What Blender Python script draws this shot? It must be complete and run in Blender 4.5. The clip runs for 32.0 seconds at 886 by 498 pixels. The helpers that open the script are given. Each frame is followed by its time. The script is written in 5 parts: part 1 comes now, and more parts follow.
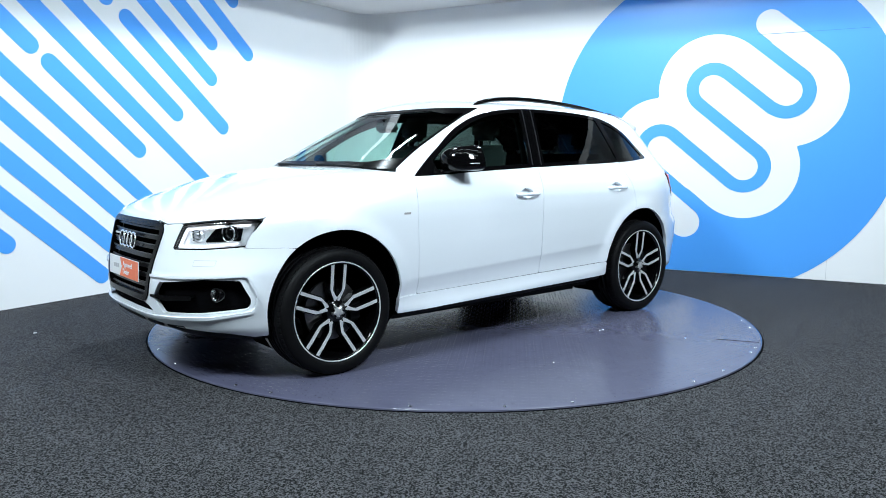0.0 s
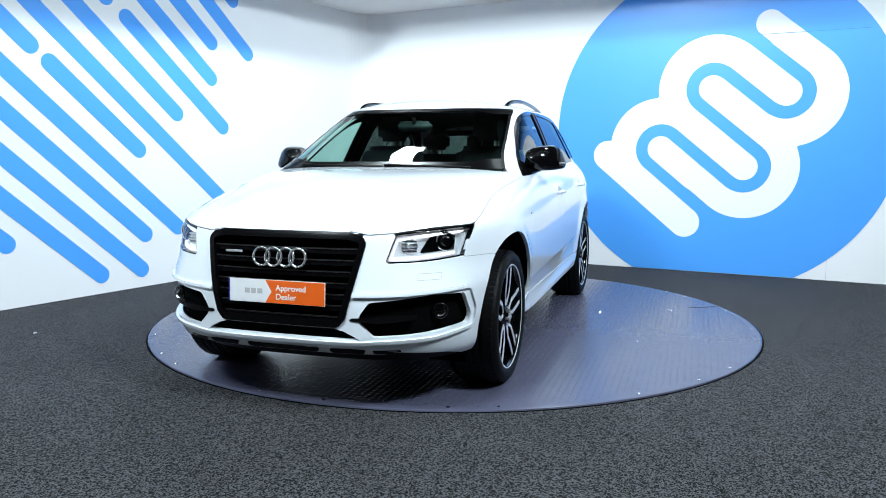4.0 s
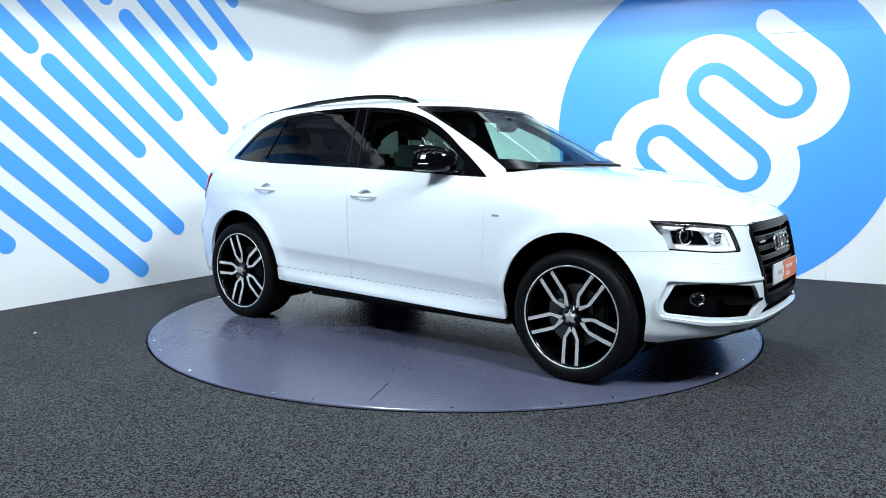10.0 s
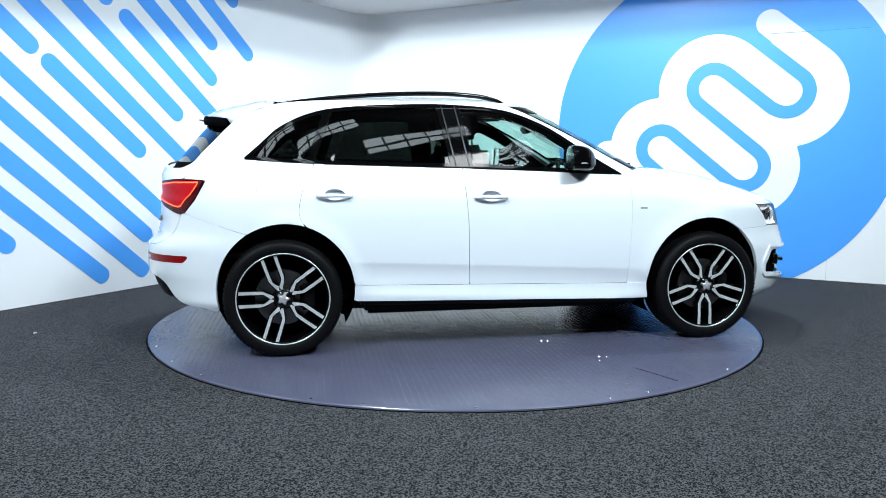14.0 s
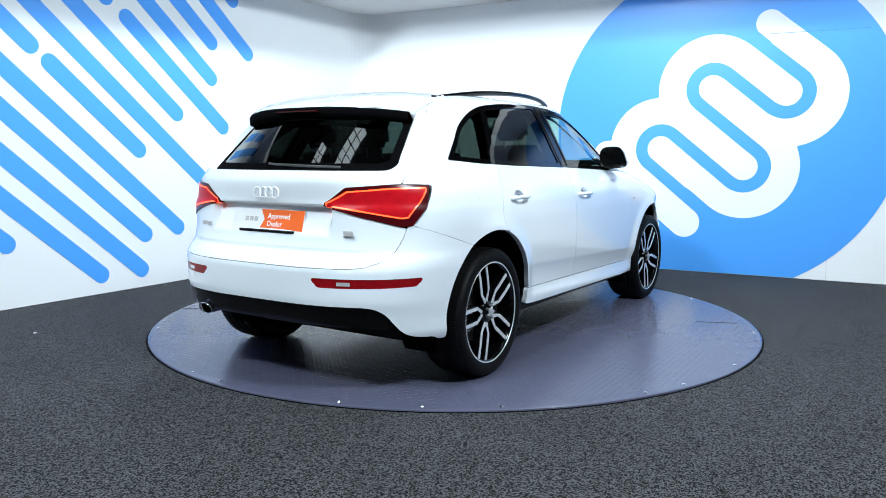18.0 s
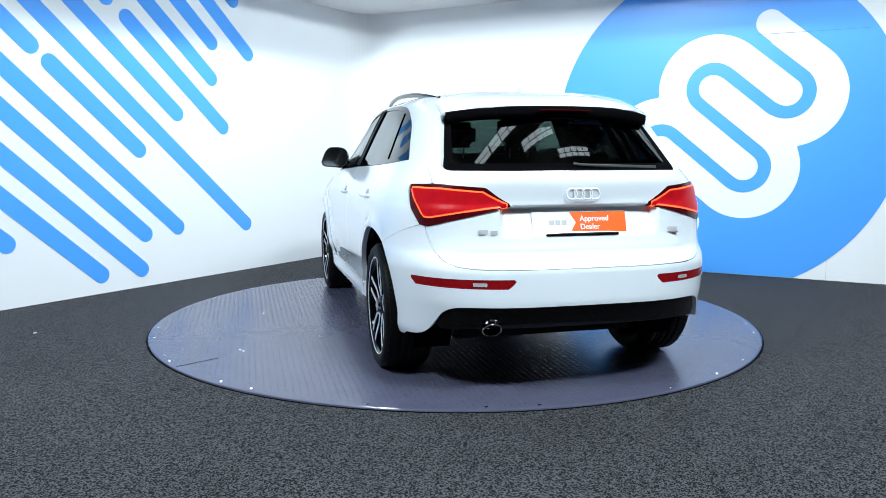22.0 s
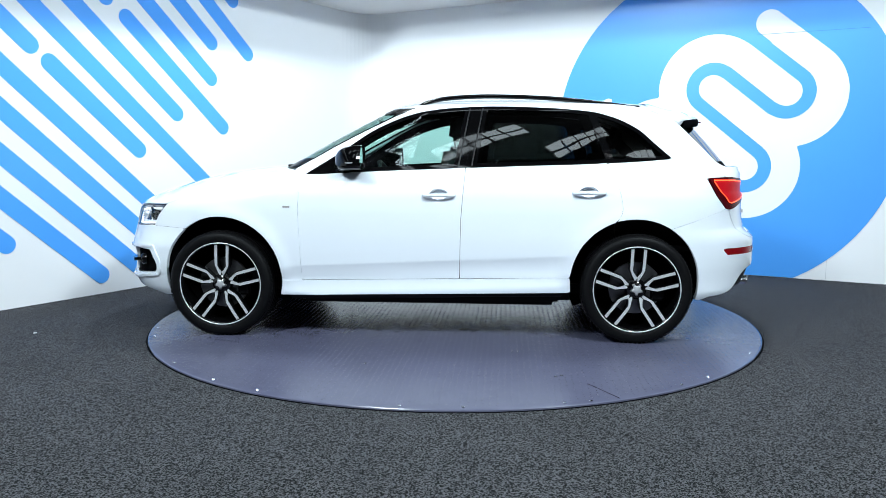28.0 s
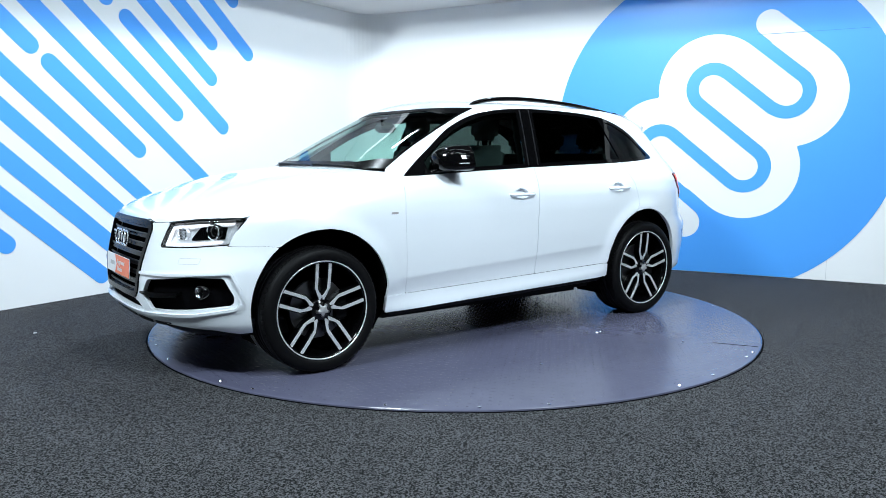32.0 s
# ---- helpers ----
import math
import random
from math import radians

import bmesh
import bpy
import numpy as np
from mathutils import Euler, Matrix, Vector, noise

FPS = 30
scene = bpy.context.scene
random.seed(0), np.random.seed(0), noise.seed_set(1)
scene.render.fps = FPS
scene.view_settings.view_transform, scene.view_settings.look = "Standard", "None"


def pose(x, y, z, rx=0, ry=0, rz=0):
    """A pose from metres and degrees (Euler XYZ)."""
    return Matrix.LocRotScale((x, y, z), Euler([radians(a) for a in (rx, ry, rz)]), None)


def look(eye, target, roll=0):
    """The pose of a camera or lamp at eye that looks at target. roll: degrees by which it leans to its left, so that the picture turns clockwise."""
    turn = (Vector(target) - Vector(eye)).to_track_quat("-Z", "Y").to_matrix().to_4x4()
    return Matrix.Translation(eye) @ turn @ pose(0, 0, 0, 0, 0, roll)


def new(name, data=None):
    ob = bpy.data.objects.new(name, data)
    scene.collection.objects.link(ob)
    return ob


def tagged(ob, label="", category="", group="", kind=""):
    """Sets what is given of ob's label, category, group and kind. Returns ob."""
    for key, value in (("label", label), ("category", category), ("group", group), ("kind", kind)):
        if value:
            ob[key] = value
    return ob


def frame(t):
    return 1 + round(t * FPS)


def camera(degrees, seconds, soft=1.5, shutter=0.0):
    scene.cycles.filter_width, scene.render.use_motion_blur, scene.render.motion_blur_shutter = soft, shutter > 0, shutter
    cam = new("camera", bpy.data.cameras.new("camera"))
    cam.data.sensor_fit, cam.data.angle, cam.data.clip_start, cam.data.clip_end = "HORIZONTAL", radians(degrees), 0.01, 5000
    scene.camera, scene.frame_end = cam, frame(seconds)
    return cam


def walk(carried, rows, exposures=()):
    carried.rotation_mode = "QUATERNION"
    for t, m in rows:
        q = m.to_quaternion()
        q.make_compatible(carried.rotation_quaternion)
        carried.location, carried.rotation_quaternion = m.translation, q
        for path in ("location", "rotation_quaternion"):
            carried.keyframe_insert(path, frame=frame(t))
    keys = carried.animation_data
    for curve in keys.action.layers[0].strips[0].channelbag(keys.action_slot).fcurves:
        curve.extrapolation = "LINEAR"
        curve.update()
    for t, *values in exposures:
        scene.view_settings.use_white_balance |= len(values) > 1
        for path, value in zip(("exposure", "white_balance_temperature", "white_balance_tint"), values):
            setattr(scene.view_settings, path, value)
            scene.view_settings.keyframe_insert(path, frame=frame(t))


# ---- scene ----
W_CAM = pose(0, -5.796, 1.251, 82.9055, 0, 0.8033)
cam = camera(60.79, 32.0, soft=0.65, shutter=0.2)
walk(cam, [(0, W_CAM), (32.0, W_CAM)])
scene.view_settings.exposure = 0.0

# ---- world and lights ----
world = bpy.data.worlds.new("world")
scene.world = world
world.use_nodes = True
sky = world.node_tree.nodes.new("ShaderNodeTexSky")
sky.sky_type, sky.sun_disc, sky.sun_elevation, sky.sun_rotation = "NISHITA", False, radians(40), radians(200)
world.node_tree.links.new(sky.outputs[0], world.node_tree.nodes["Background"].inputs[0])
world.node_tree.nodes["Background"].inputs[1].default_value = 0.1

CEIL = 3.03          # underside of the soffit along the walls
HALL = 6.2           # height of the hall roof


def area_lamp(name, x, y, z, sx, sy, watts, target=None, colour=(0.775, 0.92, 1.0)):
    lamp = bpy.data.lights.new(name, "AREA")
    lamp.shape, lamp.size, lamp.size_y, lamp.energy, lamp.color = "RECTANGLE", sx, sy, watts, colour
    ob = new(name, lamp)
    ob.matrix_world = look((x, y, z), target or (x, y, 0))
    return ob


# floodlights: place, watts, what they face
LAMPS = [(2.9, -4.7, 4.9, 410, (0.0, 0.6, 0.8), 1.3), (-3.2, -4.8, 4.9, 335, (0, 0.6, 0.8), 1.3),
         (-1.0, 0.85, 4.0, 105, (-1.7, 1.4, 0.7), 0.5), (1.5, 0.3, 4.0, 105, (1.8, 1.4, 0.7), 0.5)]
for lx, ly, lz, watts, face, big in LAMPS:
    area_lamp("flood_light", lx, ly, lz, 0.9 * big, 0.6 * big, watts, face)


# ---- materials ----
def mat(name, colour, rough=0.5, metal=0.0, vary=0.0, scale=20.0, bump=0.0, bump_scale=200.0, coat=0.0, spec=0.5, emit=0.0):
    m = bpy.data.materials.new(name)
    m.use_nodes = True
    nt = m.node_tree
    b = nt.nodes["Principled BSDF"]
    b.inputs["Base Color"].default_value = (*colour, 1)
    b.inputs["Roughness"].default_value, b.inputs["Metallic"].default_value = rough, metal
    b.inputs["Coat Weight"].default_value, b.inputs["Coat Roughness"].default_value = coat, 0.04
    b.inputs["Specular IOR Level"].default_value = spec
    if emit:
        b.inputs["Emission Color"].default_value, b.inputs["Emission Strength"].default_value = (*colour, 1), emit
    co = nt.nodes.new("ShaderNodeTexCoord")
    if vary:
        n1 = nt.nodes.new("ShaderNodeTexNoise")
        n1.inputs["Scale"].default_value, n1.inputs["Detail"].default_value = scale, 6
        nt.links.new(co.outputs["Object"], n1.inputs["Vector"])
        ramp = nt.nodes.new("ShaderNodeMix")
        ramp.data_type = "RGBA"
        ramp.inputs["A"].default_value = (*[max(0, c * (1 - vary)) for c in colour], 1)
        ramp.inputs["B"].default_value = (*[min(1, c * (1 + vary)) for c in colour], 1)
        nt.links.new(n1.outputs["Fac"], ramp.inputs["Factor"])
        nt.links.new(ramp.outputs["Result"], b.inputs["Base Color"])
    if bump:
        n2 = nt.nodes.new("ShaderNodeTexNoise")
        n2.inputs["Scale"].default_value, n2.inputs["Detail"].default_value = bump_scale, 3
        nt.links.new(co.outputs["Object"], n2.inputs["Vector"])
        bp = nt.nodes.new("ShaderNodeBump")
        bp.inputs["Strength"].default_value, bp.inputs["Distance"].default_value = bump, 0.002
        nt.links.new(n2.outputs["Fac"], bp.inputs["Height"])
        nt.links.new(bp.outputs["Normal"], b.inputs["Normal"])
    return m


def glass_mat(name, colour, rough=0.0):
    m = bpy.data.materials.new(name)
    m.use_nodes = True
    nt = m.node_tree
    nt.nodes.clear()
    out, mixer = nt.nodes.new("ShaderNodeOutputMaterial"), nt.nodes.new("ShaderNodeMixShader")
    clear, gloss, edge = nt.nodes.new("ShaderNodeBsdfTransparent"), nt.nodes.new("ShaderNodeBsdfGlossy"), nt.nodes.new("ShaderNodeLayerWeight")
    clear.inputs[0].default_value = (*colour, 1)
    gloss.inputs["Roughness"].default_value = rough
    edge.inputs["Blend"].default_value = 0.5
    power, grow = nt.nodes.new("ShaderNodeMath"), nt.nodes.new("ShaderNodeMath")
    power.operation, power.inputs[1].default_value = "POWER", 4.5
    grow.operation, grow.inputs[1].default_value, grow.inputs[2].default_value = "MULTIPLY_ADD", 0.9, 0.045
    nt.links.new(edge.outputs["Facing"], power.inputs[0])
    nt.links.new(power.outputs[0], grow.inputs[0])
    nt.links.new(grow.outputs[0], mixer.inputs[0])
    nt.links.new(clear.outputs[0], mixer.inputs[1])
    nt.links.new(gloss.outputs[0], mixer.inputs[2])
    nt.links.new(mixer.outputs[0], out.inputs[0])
    return m


def carpet_mat():
    m = mat("carpet", (0.05, 0.051, 0.053), 0.95, bump=0.9, bump_scale=260, spec=0.15)
    nt = m.node_tree
    b, co = nt.nodes["Principled BSDF"], nt.nodes.new("ShaderNodeTexCoord")
    v = nt.nodes.new("ShaderNodeTexVoronoi")
    v.inputs["Scale"].default_value = 160
    fine, wide = nt.nodes.new("ShaderNodeTexNoise"), nt.nodes.new("ShaderNodeTexNoise")
    fine.inputs["Scale"].default_value, fine.inputs["Detail"].default_value = 140, 6
    wide.inputs["Scale"].default_value, wide.inputs["Detail"].default_value = 1.3, 4
    for n in (v, fine, wide):
        nt.links.new(co.outputs["Object"], n.inputs["Vector"])
    ramp = nt.nodes.new("ShaderNodeValToRGB")
    for e, (p, c) in zip((ramp.color_ramp.elements[0], ramp.color_ramp.elements[1]), ((0.455, (0.0012, 0.0012, 0.0016)), (0.592, (0.110, 0.110, 0.119)))):
        e.position, e.color = p, (*c, 1)
    mean = nt.nodes.new("ShaderNodeMath")
    mean.operation, mean.inputs[1].default_value = "MULTIPLY_ADD", 0.4
    nt.links.new(v.outputs["Color"], mean.inputs[0])
    half = nt.nodes.new("ShaderNodeMath")
    half.operation, half.inputs[1].default_value = "MULTIPLY", 0.62
    nt.links.new(fine.outputs["Fac"], half.inputs[0])
    nt.links.new(half.outputs[0], mean.inputs[2])
    nt.links.new(mean.outputs[0], ramp.inputs[0])
    mul = nt.nodes.new("ShaderNodeMix")
    mul.data_type, mul.blend_type = "RGBA", "MULTIPLY"
    mul.inputs["Factor"].default_value = 0.35
    nt.links.new(ramp.outputs[0], mul.inputs["A"])
    nt.links.new(wide.outputs["Fac"], mul.inputs["B"])
    nt.links.new(mul.outputs["Result"], b.inputs["Base Color"])
    return m


M_WALL = mat("wall_paint", (0.80, 0.80, 0.81), 0.65, vary=0.015, scale=3, bump=0.08, bump_scale=90)
M_CEIL = mat("ceiling_paint", (0.72, 0.70, 0.70), 0.8, vary=0.02, scale=4, bump=0.1, bump_scale=60)
M_BLUE = mat("blue_vinyl", (0.075, 0.34, 0.86), 0.35, vary=0.02, scale=2.5)
M_CARPET = carpet_mat()
M_DISC = mat("turntable_paint", (0.088, 0.089, 0.137), 0.23, spec=0.3, vary=0.12, scale=9, bump=0.12, bump_scale=40)
M_WHITE = mat("white_car_paint", (0.82, 0.86, 0.91), 0.25, coat=1.0, vary=0.01, scale=3)
M_GLOSS = mat("gloss_black", (0.002, 0.002, 0.0023), 0.035, vary=0.1, spec=0.32)
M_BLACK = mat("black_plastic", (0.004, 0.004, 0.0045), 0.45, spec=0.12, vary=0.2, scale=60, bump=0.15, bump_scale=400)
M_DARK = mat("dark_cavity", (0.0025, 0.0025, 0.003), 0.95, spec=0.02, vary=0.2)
M_GRILLE = mat("grille_black", (0.002, 0.002, 0.0024), 0.25, spec=0.1, vary=0.2)
M_RUBBER = mat("tyre_rubber", (0.0035, 0.0035, 0.004), 0.55, spec=0.12, vary=0.2, scale=50, bump=0.2, bump_scale=150)
M_MACHINED = mat("machined_alloy", (0.86, 0.87, 0.88), 0.34, metal=0.55, vary=0.04, scale=60)
M_CHROME = mat("chrome", (0.82, 0.83, 0.85), 0.08, metal=1.0, vary=0.02)
M_EMBLEM = mat("emblem_chrome", (0.88, 0.89, 0.90), 0.16, metal=0.9, vary=0.02)
M_BADGE = mat("badge_silver", (0.86, 0.87, 0.88), 0.3, metal=0.35, vary=0.02)
M_SATIN = mat("satin_black_edge", (0.012, 0.012, 0.014), 0.3, spec=0.4, vary=0.1)
M_HOUSE = mat("lamp_housing", (0.84, 0.85, 0.87), 0.3, metal=0.35, vary=0.1, scale=30)
M_CAP = mat("cap_silver", (0.50, 0.50, 0.51), 0.32, metal=0.4, vary=0.08, scale=60)
M_STEEL = mat("brake_steel", (0.20, 0.20, 0.205), 0.35, metal=1.0, vary=0.2, scale=40)
M_SEAT = mat("seat_cloth", (0.008, 0.008, 0.009), 0.85, vary=0.25, scale=60, bump=0.3, bump_scale=300)
M_LINING = mat("roof_lining", (0.02, 0.02, 0.02), 0.9, vary=0.1, scale=80)
M_SCREEN = glass_mat("windscreen_glass", (0.60, 0.80, 0.74))
M_TINT = glass_mat("privacy_glass", (0.07, 0.085, 0.08))
M_BACK = glass_mat("rear_glass", (0.06, 0.08, 0.075))
M_LENS = glass_mat("clear_lens", (0.93, 0.95, 0.97))
M_ORANGE = mat("plate_orange", (0.86, 0.13, 0.012), 0.35, vary=0.03)
M_PLATE = mat("plate_white", (0.82, 0.82, 0.83), 0.35, vary=0.02)
M_GREY = mat("grey_print", (0.28, 0.27, 0.28), 0.5, vary=0.1)
M_PALE = mat("pale_grey_print", (0.50, 0.48, 0.49), 0.5, vary=0.05)
M_NAVY = mat("navy_print", (0.01, 0.03, 0.2), 0.4, vary=0.1)
M_SILVER = mat("lamp_silver", (0.80, 0.81, 0.83), 0.25, metal=0.5, vary=0.05)
M_DRL = mat("lamp_guide", (0.95, 0.97, 1.0), 0.3, emit=0.7)
M_RED = mat("red_lens", (0.36, 0.005, 0.010), 0.3, spec=0.1, vary=0.35, scale=24, emit=0.4)
M_REDDARK = mat("dark_red_lens", (0.06, 0.002, 0.004), 0.25, spec=0.3, vary=0.15, scale=30)
M_REFL = mat("reflector_red", (0.24, 0.004, 0.007), 0.25, spec=0.25, vary=0.25, scale=40)
M_MIRBACK = mat("mirror_back", (0.03, 0.035, 0.035), 0.4, vary=0.1)
M_LED = mat("led_guide", (1.0, 0.085, 0.025), 0.3, emit=2.4)
M_LAMP = mat("lamp_panel", (0.95, 0.98, 1.0), 0.3, emit=14.0)
M_SKYLIGHT = mat("skylight_pane", (0.80, 0.93, 1.0), 0.4, emit=6.5)
M_ROOF = mat("roof_sheet", (0.03, 0.03, 0.032), 0.7, vary=0.1, scale=6)
M_BEAM = mat("roof_steel", (0.05, 0.05, 0.052), 0.6, vary=0.15, scale=20)
M_SEAM = mat("vinyl_seam", (0.04, 0.20, 0.55), 0.5, vary=0.1)
M_JOINT = mat("panel_joint", (0.5, 0.5, 0.52), 0.7, vary=0.05)


# ---- mesh helpers ----
def mesh_ob(name, verts, faces, material, parent=None, label="", smooth=False, m=None):
    me = bpy.data.meshes.new(name)
    me.from_pydata([tuple(v) for v in verts], [], [tuple(int(i) for i in f) for f in faces])
    me.materials.append(material)
    if smooth:
        me.polygons.foreach_set("use_smooth", [True] * len(me.polygons))
    me.update()
    ob = new(name, me)
    if m is not None:
        ob.matrix_world = m
    if parent is not None:
        ob.parent = parent
    if label:
        ob["label"] = label
    return ob


def part(name, bm, material, parent=None, label="", smooth=False):
    me = bpy.data.meshes.new(name)
    if smooth:
        for f in bm.faces:
            f.smooth = True
    bmesh.ops.recalc_face_normals(bm, faces=bm.faces[:])
    bm.to_mesh(me)
    bm.free()
    me.materials.append(material)
    ob = new(name, me)
    ob.parent = parent
    if label:
        ob["label"] = label
    return ob


def box(x0, x1, y0, y1, z0, z1, bevel=0.0, bm=None, m=None, segs=2):
    bm = bm or bmesh.new()
    r = bmesh.ops.create_cube(bm, size=1.0, matrix=Matrix.LocRotScale(((x0 + x1) / 2, (y0 + y1) / 2, (z0 + z1) / 2), None, (x1 - x0, y1 - y0, z1 - z0)))
    if bevel:
        es = list({e for v in r["verts"] for e in v.link_edges})
        bmesh.ops.bevel(bm, geom=es, offset=bevel, segments=segs, affect="EDGES")
    if m is not None:
        bmesh.ops.transform(bm, matrix=m, verts=bm.verts[:])
    return bm


def lathe(profile, n=48, axis="y"):
    """Profile of (radius, along) turned about an axis."""
    bm = bmesh.new()
    rings = []
    for r, a in profile:
        ring = []
        for i in range(n):
            c, s = math.cos(2 * math.pi * i / n), math.sin(2 * math.pi * i / n)
            co = {"y": (r * c, a, r * s), "z": (r * c, r * s, a), "x": (a, r * c, r * s)}[axis]
            ring.append(bm.verts.new(co))
        rings.append(ring)
    for p, q in zip(rings, rings[1:]):
        for i in range(n):
            bm.faces.new((p[i], p[(i + 1) % n], q[(i + 1) % n], q[i]))
    return bm


def poly_sd(pts, U, V):
    """Signed distance to a closed outline, negative inside."""
    p = np.asarray(pts, float)
    d, inside = np.full(U.shape, 1e9), np.zeros(U.shape, bool)
    for a, b in zip(p, np.roll(p, -1, 0)):
        e = b - a
        t = np.clip(((U - a[0]) * e[0] + (V - a[1]) * e[1]) / max(e @ e, 1e-12), 0, 1)
        d = np.minimum(d, np.hypot(U - a[0] - t * e[0], V - a[1] - t * e[1]))
        cross = (a[1] > V) != (b[1] > V)
        with np.errstate(divide="ignore", invalid="ignore"):
            xx = a[0] + (V - a[1]) * e[0] / np.where(abs(e[1]) < 1e-12, 1e-12, e[1])
        inside ^= cross & (U < xx)
    return np.where(inside, -d, d)


def round_sd(pts, U, V, r):
    """An outline with its outer corners rounded."""
    p = np.asarray(pts, float)
    n = len(p)
    area = sum(p[i][0] * p[(i + 1) % n][1] - p[(i + 1) % n][0] * p[i][1] for i in range(n))
    sg = 1 if area > 0 else -1
    q = []
    for i in range(n):
        a, b, c = p[i - 1], p[i], p[(i + 1) % n]
        e, f = (b - a) / np.linalg.norm(b - a), (c - b) / np.linalg.norm(c - b)
        n1, n2 = sg * np.array([-e[1], e[0]]), sg * np.array([-f[1], f[0]])
        k = n1 + n2
        q.append(b + k * r / max(0.35, k @ n1))
    return poly_sd(q, U, V) - r


def field(sd, u0, u1, v0, v1, step):
    """Cells of a plane where sd(U, V) is negative, cut along its border: points, faces, border edges."""
    nu, nv = max(2, int(round((u1 - u0) / step))), max(2, int(round((v1 - v0) / step)))
    us, vs = np.linspace(u0, u1, nu + 1), np.linspace(v0, v1, nv + 1)
    U, V = np.meshgrid(us, vs, indexing="ij")
    D = sd(U, V)
    D = np.where(abs(D) < step * 0.02, -step * 0.02, D)
    verts, index, faces, border = [], {}, [], []

    def corner(i, j):
        k = (i, j)
        if k not in index:
            index[k] = len(verts)
            verts.append((us[i], vs[j]))
        return index[k]

    def cross(i, j, k, l):
        key = ((i, j), (k, l)) if (i, j) < (k, l) else ((k, l), (i, j))
        if key not in index:
            (a, b), (c, e) = key
            t = D[a, b] / (D[a, b] - D[c, e])
            index[key] = len(verts)
            verts.append((us[a] + t * (us[c] - us[a]), vs[b] + t * (vs[e] - vs[b])))
        return index[key]

    neg = D < 0
    hit = neg[:-1, :-1] | neg[1:, :-1] | neg[1:, 1:] | neg[:-1, 1:]
    for i, j in np.argwhere(hit):
        cs = [(i, j), (i + 1, j), (i + 1, j + 1), (i, j + 1)]
        ins = [bool(neg[c]) for c in cs]
        if all(ins):
            faces.append([corner(*c) for c in cs])
            if i == 0: border.append((faces[-1][3], faces[-1][0]))
            if j == 0: border.append((faces[-1][0], faces[-1][1]))
            if i == nu - 1: border.append((faces[-1][1], faces[-1][2]))
            if j == nv - 1: border.append((faces[-1][2], faces[-1][3]))
            continue
        loop, marks = [], []
        for k in range(4):
            a, b = cs[k], cs[(k + 1) % 4]
            if ins[k]:
                loop.append(corner(*a)); marks.append(0)
            if ins[k] != ins[(k + 1) % 4]:
                loop.append(cross(*a, *b)); marks.append(1 if ins[k] else 2)
        n = len(loop)
        for k in range(n):
            if marks[k] == 1 and marks[(k + 1) % n] == 2:
                border.append((loop[k], loop[(k + 1) % n]))
        if n >= 3:
            faces.append(loop)
    return np.array(verts), faces, border


def plate(name, sd, rect, step, place, material, parent=None, label="", back=0.0, turn=False, smooth=True):
    """A sheet over the cells where sd is negative, laid on place(U, V) -> points and normals, with an edge of depth back."""
    uv, faces, border = field(sd, *rect, step)
    if not len(uv):
        return None
    pts, nor = place(uv[:, 0], uv[:, 1])
    verts, fs = [tuple(p) for p in pts], [tuple(f) for f in faces]
    if back:
        bi = sorted({i for e in border for i in e})
        m1 = {v: len(verts) + k for k, v in enumerate(bi)}
        verts += [tuple(pts[i]) for i in bi]
        m2 = {v: len(verts) + k for k, v in enumerate(bi)}
        verts += [tuple(pts[i] - nor[i] * back) for i in bi]
        fs += [(m1[b], m1[a], m2[a], m2[b]) for a, b in border]
    if len(faces):
        f0 = np.array([f[:3] for f in faces[:: max(1, len(faces) // 60)]])
        fn = np.cross(pts[f0[:, 1]] - pts[f0[:, 0]], pts[f0[:, 2]] - pts[f0[:, 0]])
        turn = float(np.sum(fn * nor[f0[:, 0]])) < 0
    if turn:
        fs = [f[::-1] for f in fs]
    ob = mesh_ob(name, verts, fs, material, parent, label, smooth)
    return ob


# ---- room ----
CORNER = Vector((-1.161, 4.254, 0))
AL, AR = radians(58.5), radians(-27.02)
UL, UR = Vector((math.cos(AL), math.sin(AL), 0)), Vector((math.cos(AR), math.sin(AR), 0))
NL, NR = Vector((UL.y, -UL.x, 0)), Vector((UR.y, -UR.x, 0))      # into the room
CUT = 0.45                                                        # where the rounded corner begins


def wall_path(off, out_l=9.0, out_r=9.0, n=12):
    """Plan of the two walls with their rounded corner, off metres inside the face."""
    a, b = CORNER - UL * CUT, CORNER + UR * CUT
    pts = [CORNER - UL * out_l + NL * off]
    for i in range(n + 1):
        t = i / n
        p = a * (1 - t) ** 2 + CORNER * 2 * t * (1 - t) + b * t * t
        d = ((CORNER - a) * (1 - t) + (b - CORNER) * t).normalized()
        pts.append(p + Vector((d.y, -d.x, 0)) * off)
    return pts + [CORNER + UR * out_r + NR * off]


def strip_wall(name, pts, outer, z0, z1, material, label):
    n = len(pts)
    verts = [(p.x, p.y, z) for z in (z0, z1) for p in pts] + [(p.x, p.y, z) for z in (z0, z1) for p in outer]
    faces = []
    for i in range(n - 1):
        faces += [(i, i + 1, n + i + 1, n + i), (2 * n + i + 1, 2 * n + i, 3 * n + i, 3 * n + i + 1), (n + i, n + i + 1, 3 * n + i + 1, 3 * n + i)]
    ob = mesh_ob(name, verts, faces, material, smooth=False)
    return tagged(ob, label, "wall", kind="structure")


